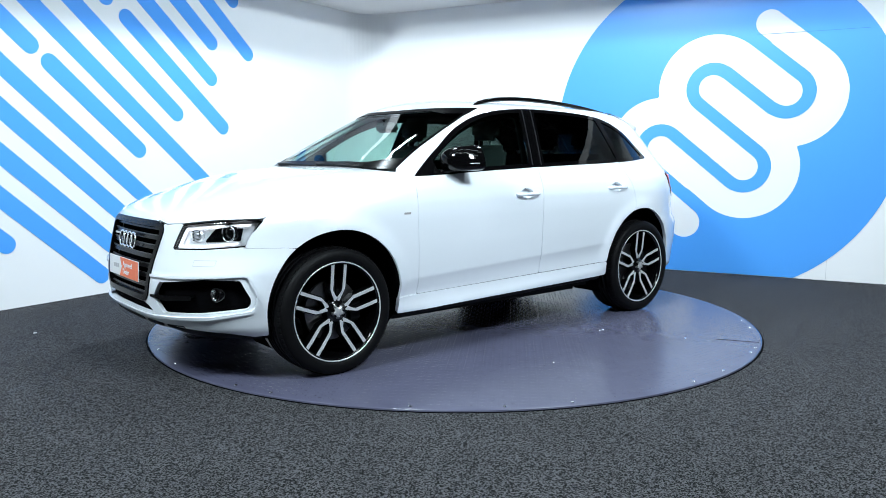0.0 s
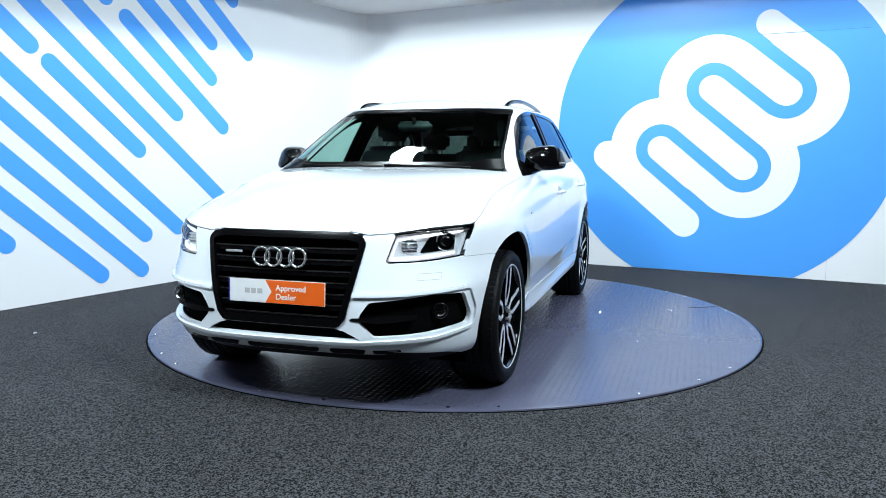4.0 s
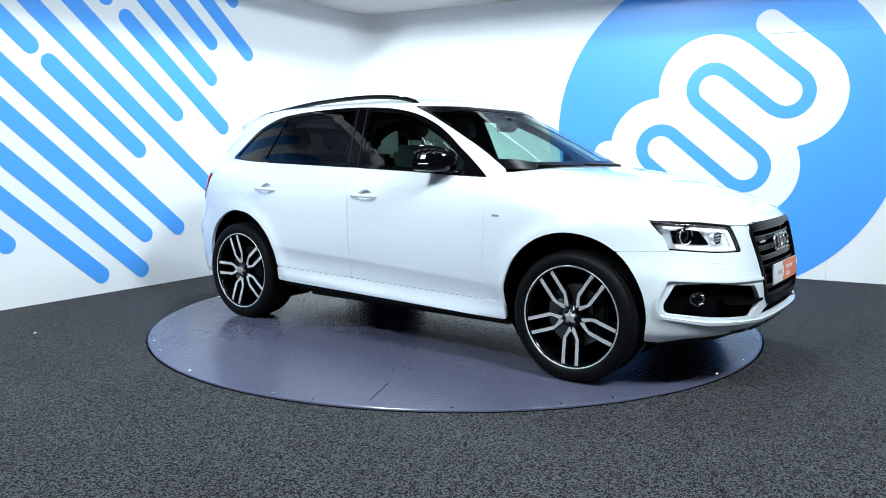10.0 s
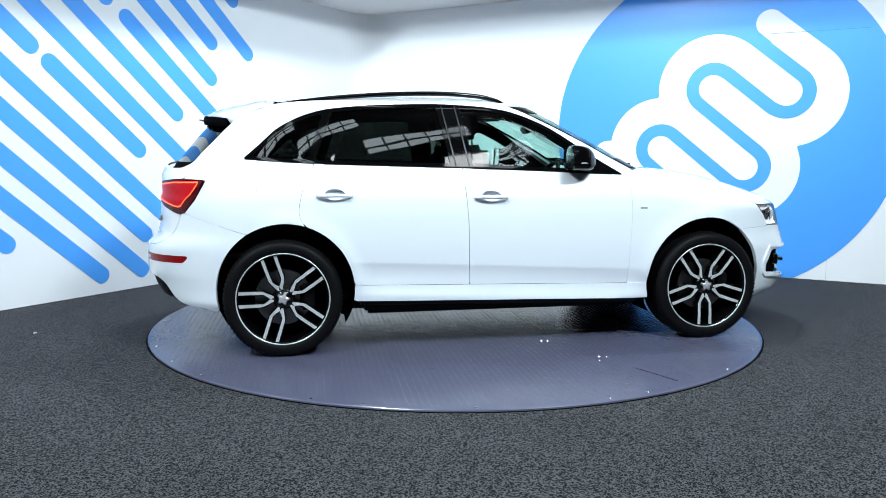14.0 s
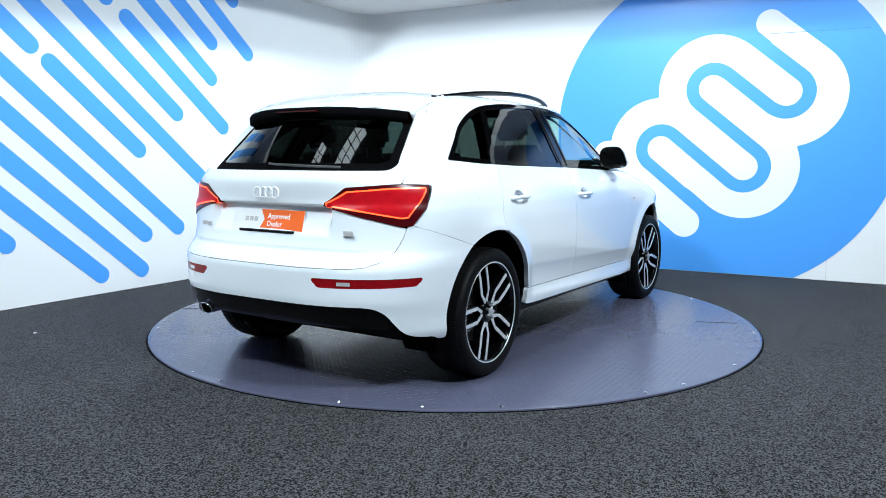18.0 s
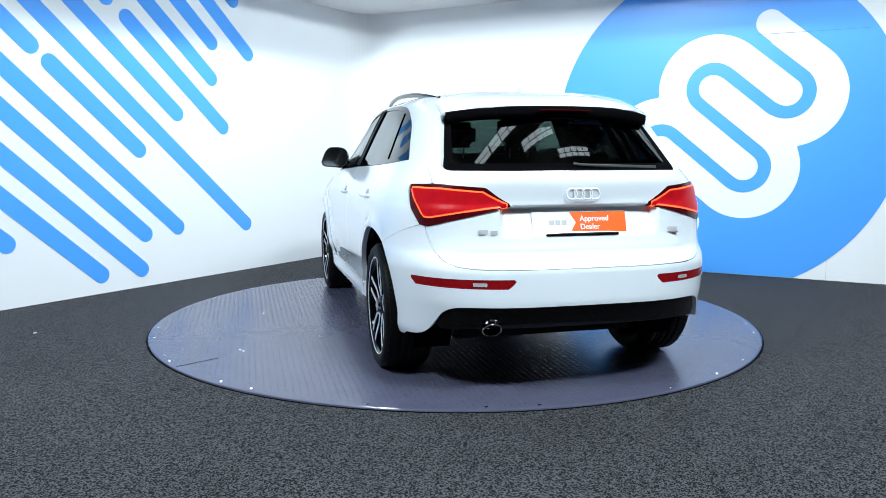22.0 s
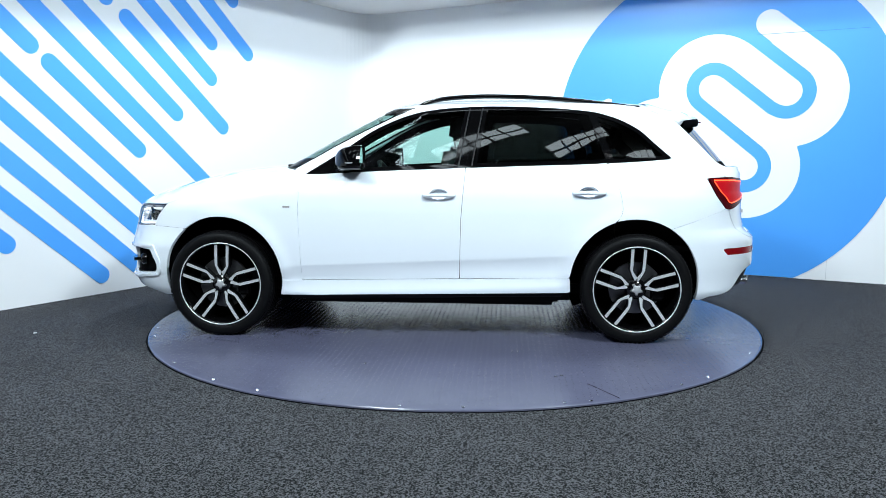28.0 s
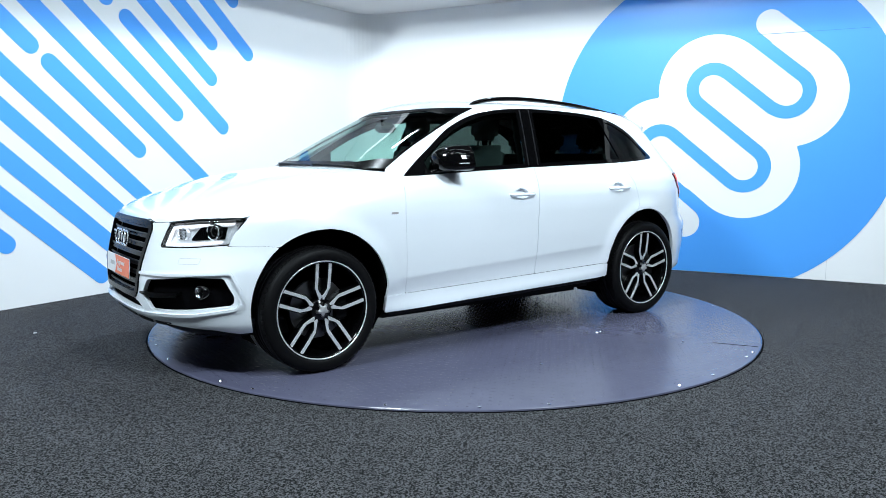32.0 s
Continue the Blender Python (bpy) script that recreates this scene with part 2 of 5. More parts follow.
half = len(wall_path(0)) // 2
strip_wall("wall_west", wall_path(0)[:half + 1], wall_path(-0.15)[:half + 1], -0.05, 3.3, M_WALL, "white painted studio wall with blue stripes")
strip_wall("wall_north", wall_path(0)[half:], wall_path(-0.15)[half:], -0.05, 3.3, M_WALL, "white painted studio wall with a round blue mural")
SOFFIT = 0.8
p0 = wall_path(0)
n = len(p0)
fold = CORNER + (NL + NR) * (SOFFIT / (1 + NL.dot(NR)))
p1 = [p0[0] + NL * SOFFIT] + [fold] * (n - 2) + [p0[-1] + NR * SOFFIT]
sv = [(p.x, p.y, z) for z in (CEIL, CEIL + 0.12) for p in p0] + [(p.x, p.y, z) for z in (CEIL, CEIL + 0.12) for p in p1]
sf = []
for i in range(n - 1):
    sf += [(i, 2 * n + i, 2 * n + i + 1, i + 1), (2 * n + i, 3 * n + i, 3 * n + i + 1, 2 * n + i + 1), (n + i, n + i + 1, 3 * n + i + 1, 3 * n + i)]
tagged(mesh_ob("ceiling", sv, sf, M_CEIL), "off-white painted soffit along the top of the studio walls", "ceiling", kind="structure")

bm = box(-14, 14, -13, 10, -0.12, 0.0)
tagged(part("floor", bm, M_CARPET), "dark grey speckled carpet floor", "floor", kind="structure")


def left_wall(off):
    def place(U, V):
        p = np.array([CORNER - UL * s + NL * off + Vector((0, 0, z)) for s, z in zip(U, V)])
        return p, np.tile(np.array(NL), (len(p), 1))
    return place


def right_wall(off):
    def place(U, V):
        p = np.array([CORNER + UR * s + NR * off + Vector((0, 0, z)) for s, z in zip(U, V)])
        return p, np.tile(np.array(NR), (len(p), 1))
    return place


# stripes: lower end and upper end along the wall and up it, all at one slope
SLOPE, RAD = math.atan(0.88), 0.076
STRIPES = [(4.41, 2.15, 1.5), (4.22, 2.00, 1.09, 1), (2.13, 0.505, 4.0), (3.03, 0.54, 4.0), (2.985, 1.655, 2.5), (3.405, 0.50, 4.0), (3.465, 0.17, 4.0),
           (3.885, 0.17, 3.5), (4.71, 0.53, 3.0), (2.41, 1.54, 1.45, 0), (3.70, 2.65, 1.0), (2.54, 2.03, 2.0), (2.52, 2.39, 1.5), (2.03, 2.33, 1.5), (2.22, 2.86, 1.0)]
stripe_ob = new("stripe_mural")
stripe_ob.matrix_world = Matrix.Identity(4)
tagged(stripe_ob, "slanting blue vinyl stripes with rounded ends on a white wall", "wall mural", kind="structure")
for row in STRIPES:
    s, z, length = row[0] + .006, row[1], row[2]
    if len(row) > 3 and row[3] == 1:
        s, z = s - length * math.cos(SLOPE) + 0.03, z - length * math.sin(SLOPE) + 0.02
    dx, dz = math.cos(SLOPE), math.sin(SLOPE)
    room = min(length, max(0.05, (CEIL - 0.01 - RAD - z) / dz))
    ends = [(s + dx * k * room, z + dz * k * room) for k in (0, 1)]
    outline = []
    for (cx, cz), base in ((ends[0], SLOPE + math.pi / 2), (ends[1], SLOPE - math.pi / 2)):
        outline += [(cx + RAD * math.cos(base + math.pi * i / 10), cz + RAD * math.sin(base + math.pi * i / 10)) for i in range(11)]
    k = len(outline)
    face, nor = left_wall(0.004)(*np.array(outline).T)
    rear, nor = left_wall(0.0)(*np.array(outline).T)
    fs = [tuple(range(k))] + [(i, k + i, k + (i + 1) % k, (i + 1) % k) for i in range(k)]
    mesh_ob("stripe", list(face) + list(rear), [f[::-1] for f in fs], M_BLUE, stripe_ob)


def mural_sd(U, V):
    disc = np.maximum(np.hypot(U - 4.386, V - 1.518) - 1.72, 0.004 - V)
    disc = np.maximum(disc, V - CEIL + 0.004)
    tilt = radians(40)
    a, b = U * math.cos(tilt) - V * math.sin(tilt), U * math.sin(tilt) + V * math.cos(tilt)
    loops = [(2.085, 3.468), (2.857, 3.872), (2.078, 4.276), (2.664, 4.690)]

    def cap(a0, a1, bb, r):
        return np.hypot(a - np.clip(a, a0, a1), b - bb) - r

    def rect(a0, a1, b0, b1):
        return np.maximum(np.maximum(a0 - a, a - a1), np.maximum(b0 - b, b - b1))
    white = [cap(ac, ac, bc, r) for (ac, bc), r in zip([(2.065, 3.468), (2.857, 3.872), (2.078, 4.276), (2.688, 4.690)], (.533, .533, .551, .533))]
    white += [cap(2.075, 2.688, 5.093, 0.13), cap(1.685, 2.80, 3.044, 0.161), rect(2.07, 2.69, 3.744, 4.828), rect(2.06, 2.86, 3.34, 4.0), rect(2.07, 2.86, 3.744, 4.405)]
    white = np.minimum.reduce(white)
    bs = [3.268, 3.670, 4.074, 4.482, 4.892]
    lines = [cap(2.085, 3.4, bs[0], 0), cap(2.085, 2.857, bs[1], 0), cap(2.078, 2.857, bs[2], 0), cap(2.078, 2.664, bs[3], 0), cap(1.4, 2.664, bs[4], 0)]
    for (ac, bc), sg in zip(loops, (-1, 1, -1, 1)):
        ring = abs(np.hypot(a - ac, b - bc) - 0.202)
        lines.append(np.where((a - ac) * sg >= 0, ring, 9.0))
    white = np.maximum(white, 0.063 - np.minimum.reduce(lines))
    return np.maximum(disc, -white)


mural = plate("round_mural", mural_sd, (2.6, 6.2, 0.0, 3.04), 0.02, right_wall(0.004), M_BLUE, back=0.004, turn=True, smooth=False)
tagged(mural, "round blue vinyl mural with a white looping emblem", "wall mural", kind="structure")

# ---- turntable ----
RT = 2.229
turntable = new("turntable")
turntable.matrix_world = pose(0, 0, 0)
tagged(turntable, "round blue-grey painted steel turntable with tread plate", "turntable")
bm = lathe([(0.0001, 0.012), (RT - 0.012, 0.012), (RT - 0.002, 0.009), (RT, 0.0), (RT, -0.05)], 160, "z")
part("deck", bm, M_DISC, turntable)
bm = lathe([(RT + 0.001, 0.003), (RT + 0.009, 0.003), (RT + 0.009, -0.01)], 160, "z")
tagged(part("turntable_gap", bm, M_DARK), "dark gap round the turntable in the floor", "gap", kind="structure")

# ---- car: one smooth body surface, as level slices from sill to roof ----
def table(rows):
    """A smooth curve through (z, value) rows."""
    zs, vs = np.array([r[0] for r in rows], float), np.array([r[1] for r in rows], float)
    h, d = np.diff(zs), np.diff(vs) / np.diff(zs)
    m = np.zeros(len(zs))
    m[1:-1] = np.where(d[:-1] * d[1:] > 0, 2 * d[:-1] * d[1:] / np.where(abs(d[:-1] + d[1:]) < 1e-12, 1, d[:-1] + d[1:]), 0)
    m[0], m[-1] = d[0], d[-1]

    def f(z):
        z = np.clip(np.asarray(z, float), zs[0], zs[-1])
        i = np.clip(np.searchsorted(zs, z) - 1, 0, len(h) - 1)
        t = (z - zs[i]) / h[i]
        return (2 * t**3 - 3 * t**2 + 1) * vs[i] + (t**3 - 2 * t**2 + t) * h[i] * m[i] + (3 * t**2 - 2 * t**3) * vs[i + 1] + (t**3 - t**2) * h[i] * m[i + 1]
    return f


HWID = table([(.18, .84), (.25, .875), (.31, .905), (.37, .915), (.40, .919), (.46, .930), (.54, .937), (.60, .941), (.72, .946), (.85, .946), (.95, .939), (1.03, .920), (1.10, .888),
              (1.16, .858), (1.22, .831), (1.30, .795), (1.40, .749), (1.50, .700), (1.55, .672), (1.58, .632), (1.60, .575), (1.617, .50), (1.633, .40), (1.645, .22), (1.649, .02)])
XREAR = table([(.18, -2.05), (.25, -2.13), (.33, -2.22), (.42, -2.275), (.52, -2.30), (.66, -2.30), (.71, -2.275), (.76, -2.225), (.85, -2.205), (.96, -2.20), (1.0, -2.185), (1.10, -2.195), (1.16, -2.175),
               (1.20, -2.15), (1.30, -2.07), (1.42, -1.97), (1.49, -1.90), (1.585, -1.61), (1.61, -1.36), (1.63, -1.07), (1.645, -.70), (1.649, -.46)])
XNOSE = table([(.18, 2.08), (.25, 2.17), (.32, 2.24), (.40, 2.272), (.52, 2.272), (.66, 2.255), (.78, 2.228), (.87, 2.20), (.905, 2.17), (.93, 2.13), (.965, 2.05), (1.02, 1.89), (1.083, 1.66), (1.133, 1.38), (1.162, 1.08), (1.18, .8), (1.2, .3)])
XSCREEN = table([(1.06, 1.205), (1.165, 1.01), (1.292, .795), (1.416, .566), (1.50, .410), (1.582, .255), (1.60, .218), (1.62, .158), (1.635, .08), (1.645, -.04), (1.649, -.28)])
MNOSE = table([(.18, 1.15), (.88, 1.15), (.96, 1.0), (1.02, .85), (1.083, .62), (1.133, .35), (1.162, .1), (1.2, -.2)])
QNOSE = table([(.18, 3.2), (.9, 3.2), (1.02, 3.0), (1.2, 3.3)])
PNOSE = table([(.18, 3.2), (.60, 3.2), (.72, 2.7), (.88, 2.6), (.96, 2.4), (1.02, 2.1), (1.2, 2.1)])
MREAR = table([(.18, -1.2), (1.05, -1.2), (1.22, -.85), (1.5, -.8), (1.6, -.7), (1.649, -.44)])
PREAR = table([(.18, 3.4), (1.05, 3.4), (1.2, 2.8), (1.5, 2.8), (1.649, 2.4)])
QREAR = table([(.18, 3.4), (1.05, 3.4), (1.2, 4.2), (1.5, 4.2), (1.58, 3.6), (1.649, 2.5)])
QSCREEN = table([(1.06, 6.2), (1.35, 6.6), (1.5, 5.8), (1.55, 5.2), (1.62, 3.2), (1.649, 2.2)])


def front_slice(z, upper):
    z = np.asarray(z, float)
    if upper:
        xf = XSCREEN(z)
        return np.maximum(xf - 0.6, -0.44), xf, HWID(z), 3.0 + 0 * z, QSCREEN(z)
    return MNOSE(z), XNOSE(z), HWID(z), PNOSE(z), QNOSE(z)


def rear_slice(z):
    return MREAR(z), XREAR(z), HWID(z), PREAR(z), QREAR(z)


def side_y(x, z, upper=False):
    x, z = np.asarray(x, float), np.asarray(z, float)
    y = HWID(z) + 0 * x
    for (xm, xe, b, p, q), sg in ((front_slice(z, upper), 1), (rear_slice(z), -1)):
        t = np.clip((x - xm) / (xe - xm), 0, 1)
        y = np.where((x - xm) * sg > 0, b * (1 - t**p) ** (1 / q), y)
    crease = 0.534 - 0.047 * x                                        # fold in the doors, tucked in below it and flaring to the sill
    drop = np.clip(crease - z, 0, 0.2)
    facet = (0.25 * drop - 1.75 * drop**2) * np.clip((z - 0.27) / 0.03, 0, 1) * np.clip((1.08 - abs(x)) / 0.22, 0, 1)
    flare = 0
    for cx in (1.389, -1.386):                                        # swelling round the wheel arches
        r = np.hypot(x - cx, z - 0.408)
        flare = flare + 0.016 * np.exp(-((r - 0.425) / 0.055) ** 2) * np.clip((1.60 - abs(x)) / 0.2, 0, 1) * np.clip((z - 0.36) / 0.1, 0, 1)
    y = y - facet + flare
    return y * cabin_taper(x, z) if upper else y


def cabin_taper(x, z):
    """Narrowing of the cabin towards the windscreen."""
    return 1 - 0.055 * np.clip((x - 0.05) / 0.75, 0, 1) * np.clip((z - 1.09) / 0.16, 0, 1)


def end_x(y, z, rear=False, upper=False):
    xm, xe, b, p, q = rear_slice(z) if rear else front_slice(z, upper)
    t = np.clip(abs(np.asarray(y, float)) / b, 0, 1)
    return xm + (xe - xm) * (1 - t**q) ** (1 / p)


def top_z(x, y, upper):
    """Height of bonnet or roof over (x, y), by halving."""
    x, y = np.asarray(x, float), abs(np.asarray(y, float))
    lo, hi = np.full(x.shape, 1.2 if upper else 0.86), np.full(x.shape, 1.649 if upper else 1.2)
    for _ in range(24):
        mid = (lo + hi) / 2
        xm, xe, b, p, q = front_slice(mid, upper)
        g = np.maximum(0, (x - xm) / (xe - xm)) ** p + (y / b) ** q - 1
        xm, xe, b, p, q = rear_slice(mid)
        g = np.maximum(g, np.maximum(0, (x - xm) / (xe - xm)) ** p + (y / b) ** q - 1) if upper else g
        lo, hi = np.where(g < 0, mid, lo), np.where(g < 0, hi, mid)
    return (lo + hi) / 2


def on(surface, sign=1, lift=0.0):
    """place() for plate(): points and outward normals on a surface (U, V) -> points, mirrored by sign."""
    def place(U, V):
        e = 1e-3
        p = surface(U, V)
        n = np.cross(surface(U + e, V) - surface(U - e, V), surface(U, V + e) - surface(U, V - e))
        n /= np.maximum(np.linalg.norm(n, axis=1), 1e-9)[:, None]
        out = np.sum(n * (p - np.array([-0.1, 0, 0.75])), 1)
        n *= np.where(out < 0, -1, 1)[:, None]
        p = p + n * lift
        return p * np.array([1, sign, 1]), n * np.array([1, sign, 1])
    return place


def side(upper=False):
    return lambda U, V: np.stack([U, side_y(U, V, upper), V], 1)


FRONT_S, REAR_S = 1.10, 1.10            # metres of outline per radian round an end


def nose(upper=False):
    def f(U, V):
        xm, xe, b, p, q = front_slice(V, upper)
        th = np.clip(abs(U) / FRONT_S, 1e-4, math.pi / 2)
        x = xm + (xe - xm) * np.cos(th) ** (2 / p)
        y = np.sign(U) * b * np.sin(th) ** (2 / q)
        return np.stack([x, y * cabin_taper(x, V) if upper else y, V], 1)
    return f


def tail():
    def f(U, V):
        xm, xe, b, p, q = rear_slice(V)
        th = np.clip(abs(U) / REAR_S, 1e-4, math.pi / 2)
        y = b * np.sin(th) ** (2 / q)
        dent = 0.055 * np.clip((.986 - V) / .011, 0, 1) * np.clip((V - .83) / .12, 0, 1) * np.clip((.44 - y) / .03, 0, 1)
        dent = dent + 0.008 * np.clip((.762 - V) / .010, 0, 1) * np.clip((V - .69) / .05, 0, 1) * np.clip((.66 - y) / .08, 0, 1)
        kick = np.clip((.47 - V) / .13, 0, 1) ** 1.5 * np.clip((y - .50) / .22, 0, 1)              # lower corners turn outwards
        return np.stack([xm + (xe - xm) * np.cos(th) ** (2 / p) + dent - .030 * kick, np.sign(U) * (y + .012 * kick), V], 1)
    return f


def back_glass():
    """The rear glass: an even bow between the middle and its side edges."""
    t = tail()

    def f(U, V):
        p = t(U, V)
        k = (V - 1.16) / .33
        mid = -2.175 + .275 * k - .045 * k * (1 - k)
        p[:, 0] = mid + (.165 + .115 * k) * (abs(p[:, 1]) / .62) ** 2
        return p
    return f


def top(upper):
    return lambda U, V: np.stack([U, V, top_z(U, V, upper)], 1)


def fy(y, z, upper=False):
    xm, xe, b, p, q = front_slice(z, upper)
    return (float(FRONT_S * math.asin(min(1, abs(y) / b) ** (q / 2))) * (1 if y >= 0 else -1), z)


def fx(x, z, upper=False):
    xm, xe, b, p, q = front_slice(z, upper)
    return (float(FRONT_S * math.acos(min(1, max(0, (x - xm) / (xe - xm))) ** (p / 2))), z)


def ry(y, z):
    xm, xe, b, p, q = rear_slice(z)
    return (float(REAR_S * math.asin(min(1, abs(y) / b) ** (q / 2))) * (1 if y >= 0 else -1), z)


def rx(x, z):
    xm, xe, b, p, q = rear_slice(z)
    return (float(REAR_S * math.acos(min(1, max(0, (x - xm) / (xe - xm))) ** (p / 2))), z)


def dense(pts, n=8):
    out = []
    for a, b in zip(pts, pts[1:]):
        out += [tuple(np.array(a) * (1 - k / n) + np.array(b) * k / n) for k in range(n)]
    return out + [pts[-1]]


def smooth_line(pts, n=6):
    """Catmull-Rom through the points."""
    p = [np.array(q, float) for q in pts]
    p = [2 * p[0] - p[1]] + p + [2 * p[-1] - p[-2]]
    out = []
    for a, b, c, d in zip(p, p[1:], p[2:], p[3:]):
        for k in range(n):
            t = k / n
            out.append(tuple(0.5 * (2 * b + (c - a) * t + (2 * a - 5 * b + 4 * c - d) * t * t + (3 * b - a - 3 * c + d) * t**3)))
    return out + [tuple(p[-2])]


car = new("car")
tagged(car, "white five-door crossover car with black mirrors on a turntable", "car")
car.matrix_world = pose(0.142, -0.111, 0.012)
GAP = 0.0016
STEP = 0.016
HUBX, ARCH, ARCHZ, WR = 1.4035, 0.419, 0.408, 0.362


def arch_sd(U, V):
    return np.minimum(np.hypot(U - 1.389, V - ARCHZ) - ARCH, np.hypot(U + 1.386, V - ARCHZ) - ARCH)


def sill_z(x):
    return 0.315 - 0.022 * x


# window outline on the side
WIN_TOP = smooth_line([(.815, 1.108), (.585, 1.258), (.33, 1.425), (.04, 1.530), (-.36, 1.566), (-.80, 1.556), (-1.05, 1.535), (-1.16, 1.517), (-1.29, 1.475), (-1.42, 1.405), (-1.52, 1.315), (-1.635, 1.212)])
WIN_LOW = smooth_line([(-1.635, 1.212), (-1.25, 1.186), (-.43, 1.160), (.25, 1.135), (.815, 1.108)])
WINDOW = WIN_TOP[:-1] + WIN_LOW[:-1]


def belt(x):
    xs = [p[0] for p in WIN_LOW]
    return np.interp(x, xs, [p[1] for p in WIN_LOW])


SCREEN_EDGE = [(.785, 1.158), (.770, 1.2), (.733, 1.3), (.694, 1.4), (.652, 1.5), (.622, 1.562)]     # half width of the windscreen, height
BACK_EDGE = [(.684, 1.160), (.665, 1.25), (.643, 1.35), (.617, 1.45), (.605, 1.495)]
ROOF_Z = 1.583
HOOD_LINE = smooth_line([(.80, 1.105), (1.0, 1.088), (1.3, 1.045), (1.55, .985), (1.70, .938), (1.80, .905)])
DOOR_F = [(.84, .30), (.835, .45), (.848, .88), (.838, 1.05), (.80, 1.115)]
DOOR_M = [(-.236, .30), (-.247, .81), (-.262, 1.0), (-.275, 1.16)]
DOOR_R = smooth_line([(-.93, .34), (-.955, .41), (-1.05, .66), (-1.277, .83), (-1.283, .99), (-1.235, 1.10), (-1.20, 1.19)])
LAMP_F = [fy(.515, .738), fy(.68, .742), fx(1.90, .757), fx(1.86, .82), fx(1.79, .903), fy(.70, .893), fy(.552, .873)]
LAMP_R = [ry(.374, .984), ry(.60, .930), ry(.76, .884), rx(-1.985, .887), rx(-1.92, .97), rx(-1.852, 1.087), ry(.70, 1.092), ry(.505, 1.076)]


def mirrored(name, sd, rect, surface, material, label="", back=0.03, lift=0.0, step=STEP, parents=None):
    obs = []
    for k, sg in enumerate((1, -1)):
        obs.append(plate(name, sd, rect, step, on(surface, sg, lift), material, parents[k] if parents else car, label, back))
    return obs


# doors
def bowl_sd(U, V, x, z):
    return (np.hypot((U - x) / 0.062, (V - z) / 0.034) - 1) * 0.034


def front_door_sd(U, V):
    out = [(p[0], p[1]) for p in DOOR_F] + [(.78, 1.125)] + [p for p in WIN_LOW[::-1] if -.27 < p[0] < .77] + DOOR_M[::-1]
    return np.maximum.reduce([poly_sd(out, U, V) + GAP, sill_z(U) + 0.101 - V, -bowl_sd(U, V, -.10, .982)])


def rear_door_sd(U, V):
    out = DOOR_M + [p for p in WIN_LOW[::-1] if -1.2 < p[0] < -.28] + DOOR_R[::-1]
    return np.maximum.reduce([poly_sd(out, U, V) + GAP, sill_z(U) + 0.101 - V, -arch_sd(U, V), -bowl_sd(U, V, -1.08, 1.0)])


doors_f = mirrored("front_door", front_door_sd, (-.32, .9, .28, 1.2), side(), M_WHITE, step=0.009)
doors_r = mirrored("rear_door", rear_door_sd, (-1.36, -.2, .28, 1.24), side(), M_WHITE, step=0.009)
mirrored("sill", lambda U, V: np.maximum.reduce([sill_z(U) - V, V - sill_z(U) - 0.098, -arch_sd(U, V), abs(U) - 1.06]), (-1.05, 1.05, .2, .46), side(), M_WHITE, back=0.03, lift=0.004)


def fender_sd(U, V):
    out = [(.84, .30), (1.2, .30), (1.62, .735), (1.70, .745), (1.905, .752), (1.87, .82), (1.795, .905)] + HOOD_LINE[::-1][1:] + DOOR_F[::-1][1:]
    return np.maximum(poly_sd(out, U, V) + GAP * 0.15, -arch_sd(U, V))


mirrored("front_fender", fender_sd, (.78, 1.93, .28, 1.14), side(), M_WHITE, back=0.02)

QUARTER_SEAM = [(-1.62, .765), (-1.75, .808), (-1.985, .889)]


def edge_y(z):
    """Half width of the tailgate."""
    return min(.735, .885 * float(HWID(z)))


def quarter_sd(U, V):
    rear_edge = [(-1.979, .889), (-1.912, .97), (-1.844, 1.09)] + [(float(end_x(edge_y(z), z, True)), z) for z in (1.095, 1.12, 1.16, 1.2, 1.25, 1.3, 1.35, 1.4, 1.45, 1.49)] + [(-1.5, 1.49), (-1.3, ROOF_Z)]
    out = DOOR_R[2:] + [(-.882, 1.3), (-.882, ROOF_Z)] + rear_edge[::-1] + QUARTER_SEAM[::-1]
    return np.maximum.reduce([poly_sd(out, U, V) + GAP * 0.2, -arch_sd(U, V), -poly_sd(WINDOW, U, V)])


mirrored("rear_quarter", quarter_sd, (-2.15, -.85, .6, 1.6), side(True), M_WHITE, back=0.02)


def cant_sd(U, V):
    edge = [(float(end_x(y, z, False, True)), z) for y, z in SCREEN_EDGE]
    out = [(.79, 1.107), (.80, 1.075), (.98, 1.06)] + edge + [(.2, ROOF_Z), (-.881, ROOF_Z), (-.881, 1.4)]
    return np.maximum.reduce([poly_sd(out, U, V), -poly_sd(WINDOW, U, V), V - ROOF_Z, np.where(U < .79, -(V - belt(U)), -1)])


mirrored("roof_pillar", cant_sd, (-.9, 1.0, 1.05, 1.6), side(True), M_WHITE, back=0.03, step=0.007)

# window glass and its black trim
P_B, P_C = [(-.26, 1.16), (-.33, 1.56)], [(-1.155, 1.18), (-1.03, 1.53)]


def band(pts, U, V):
    """Distance along x from a slanting line."""
    return U - np.interp(V, [p[1] for p in pts], [p[0] for p in pts])


def win_sd(U, V):
    return poly_sd(WINDOW, U, V)


TRIM = 0.026


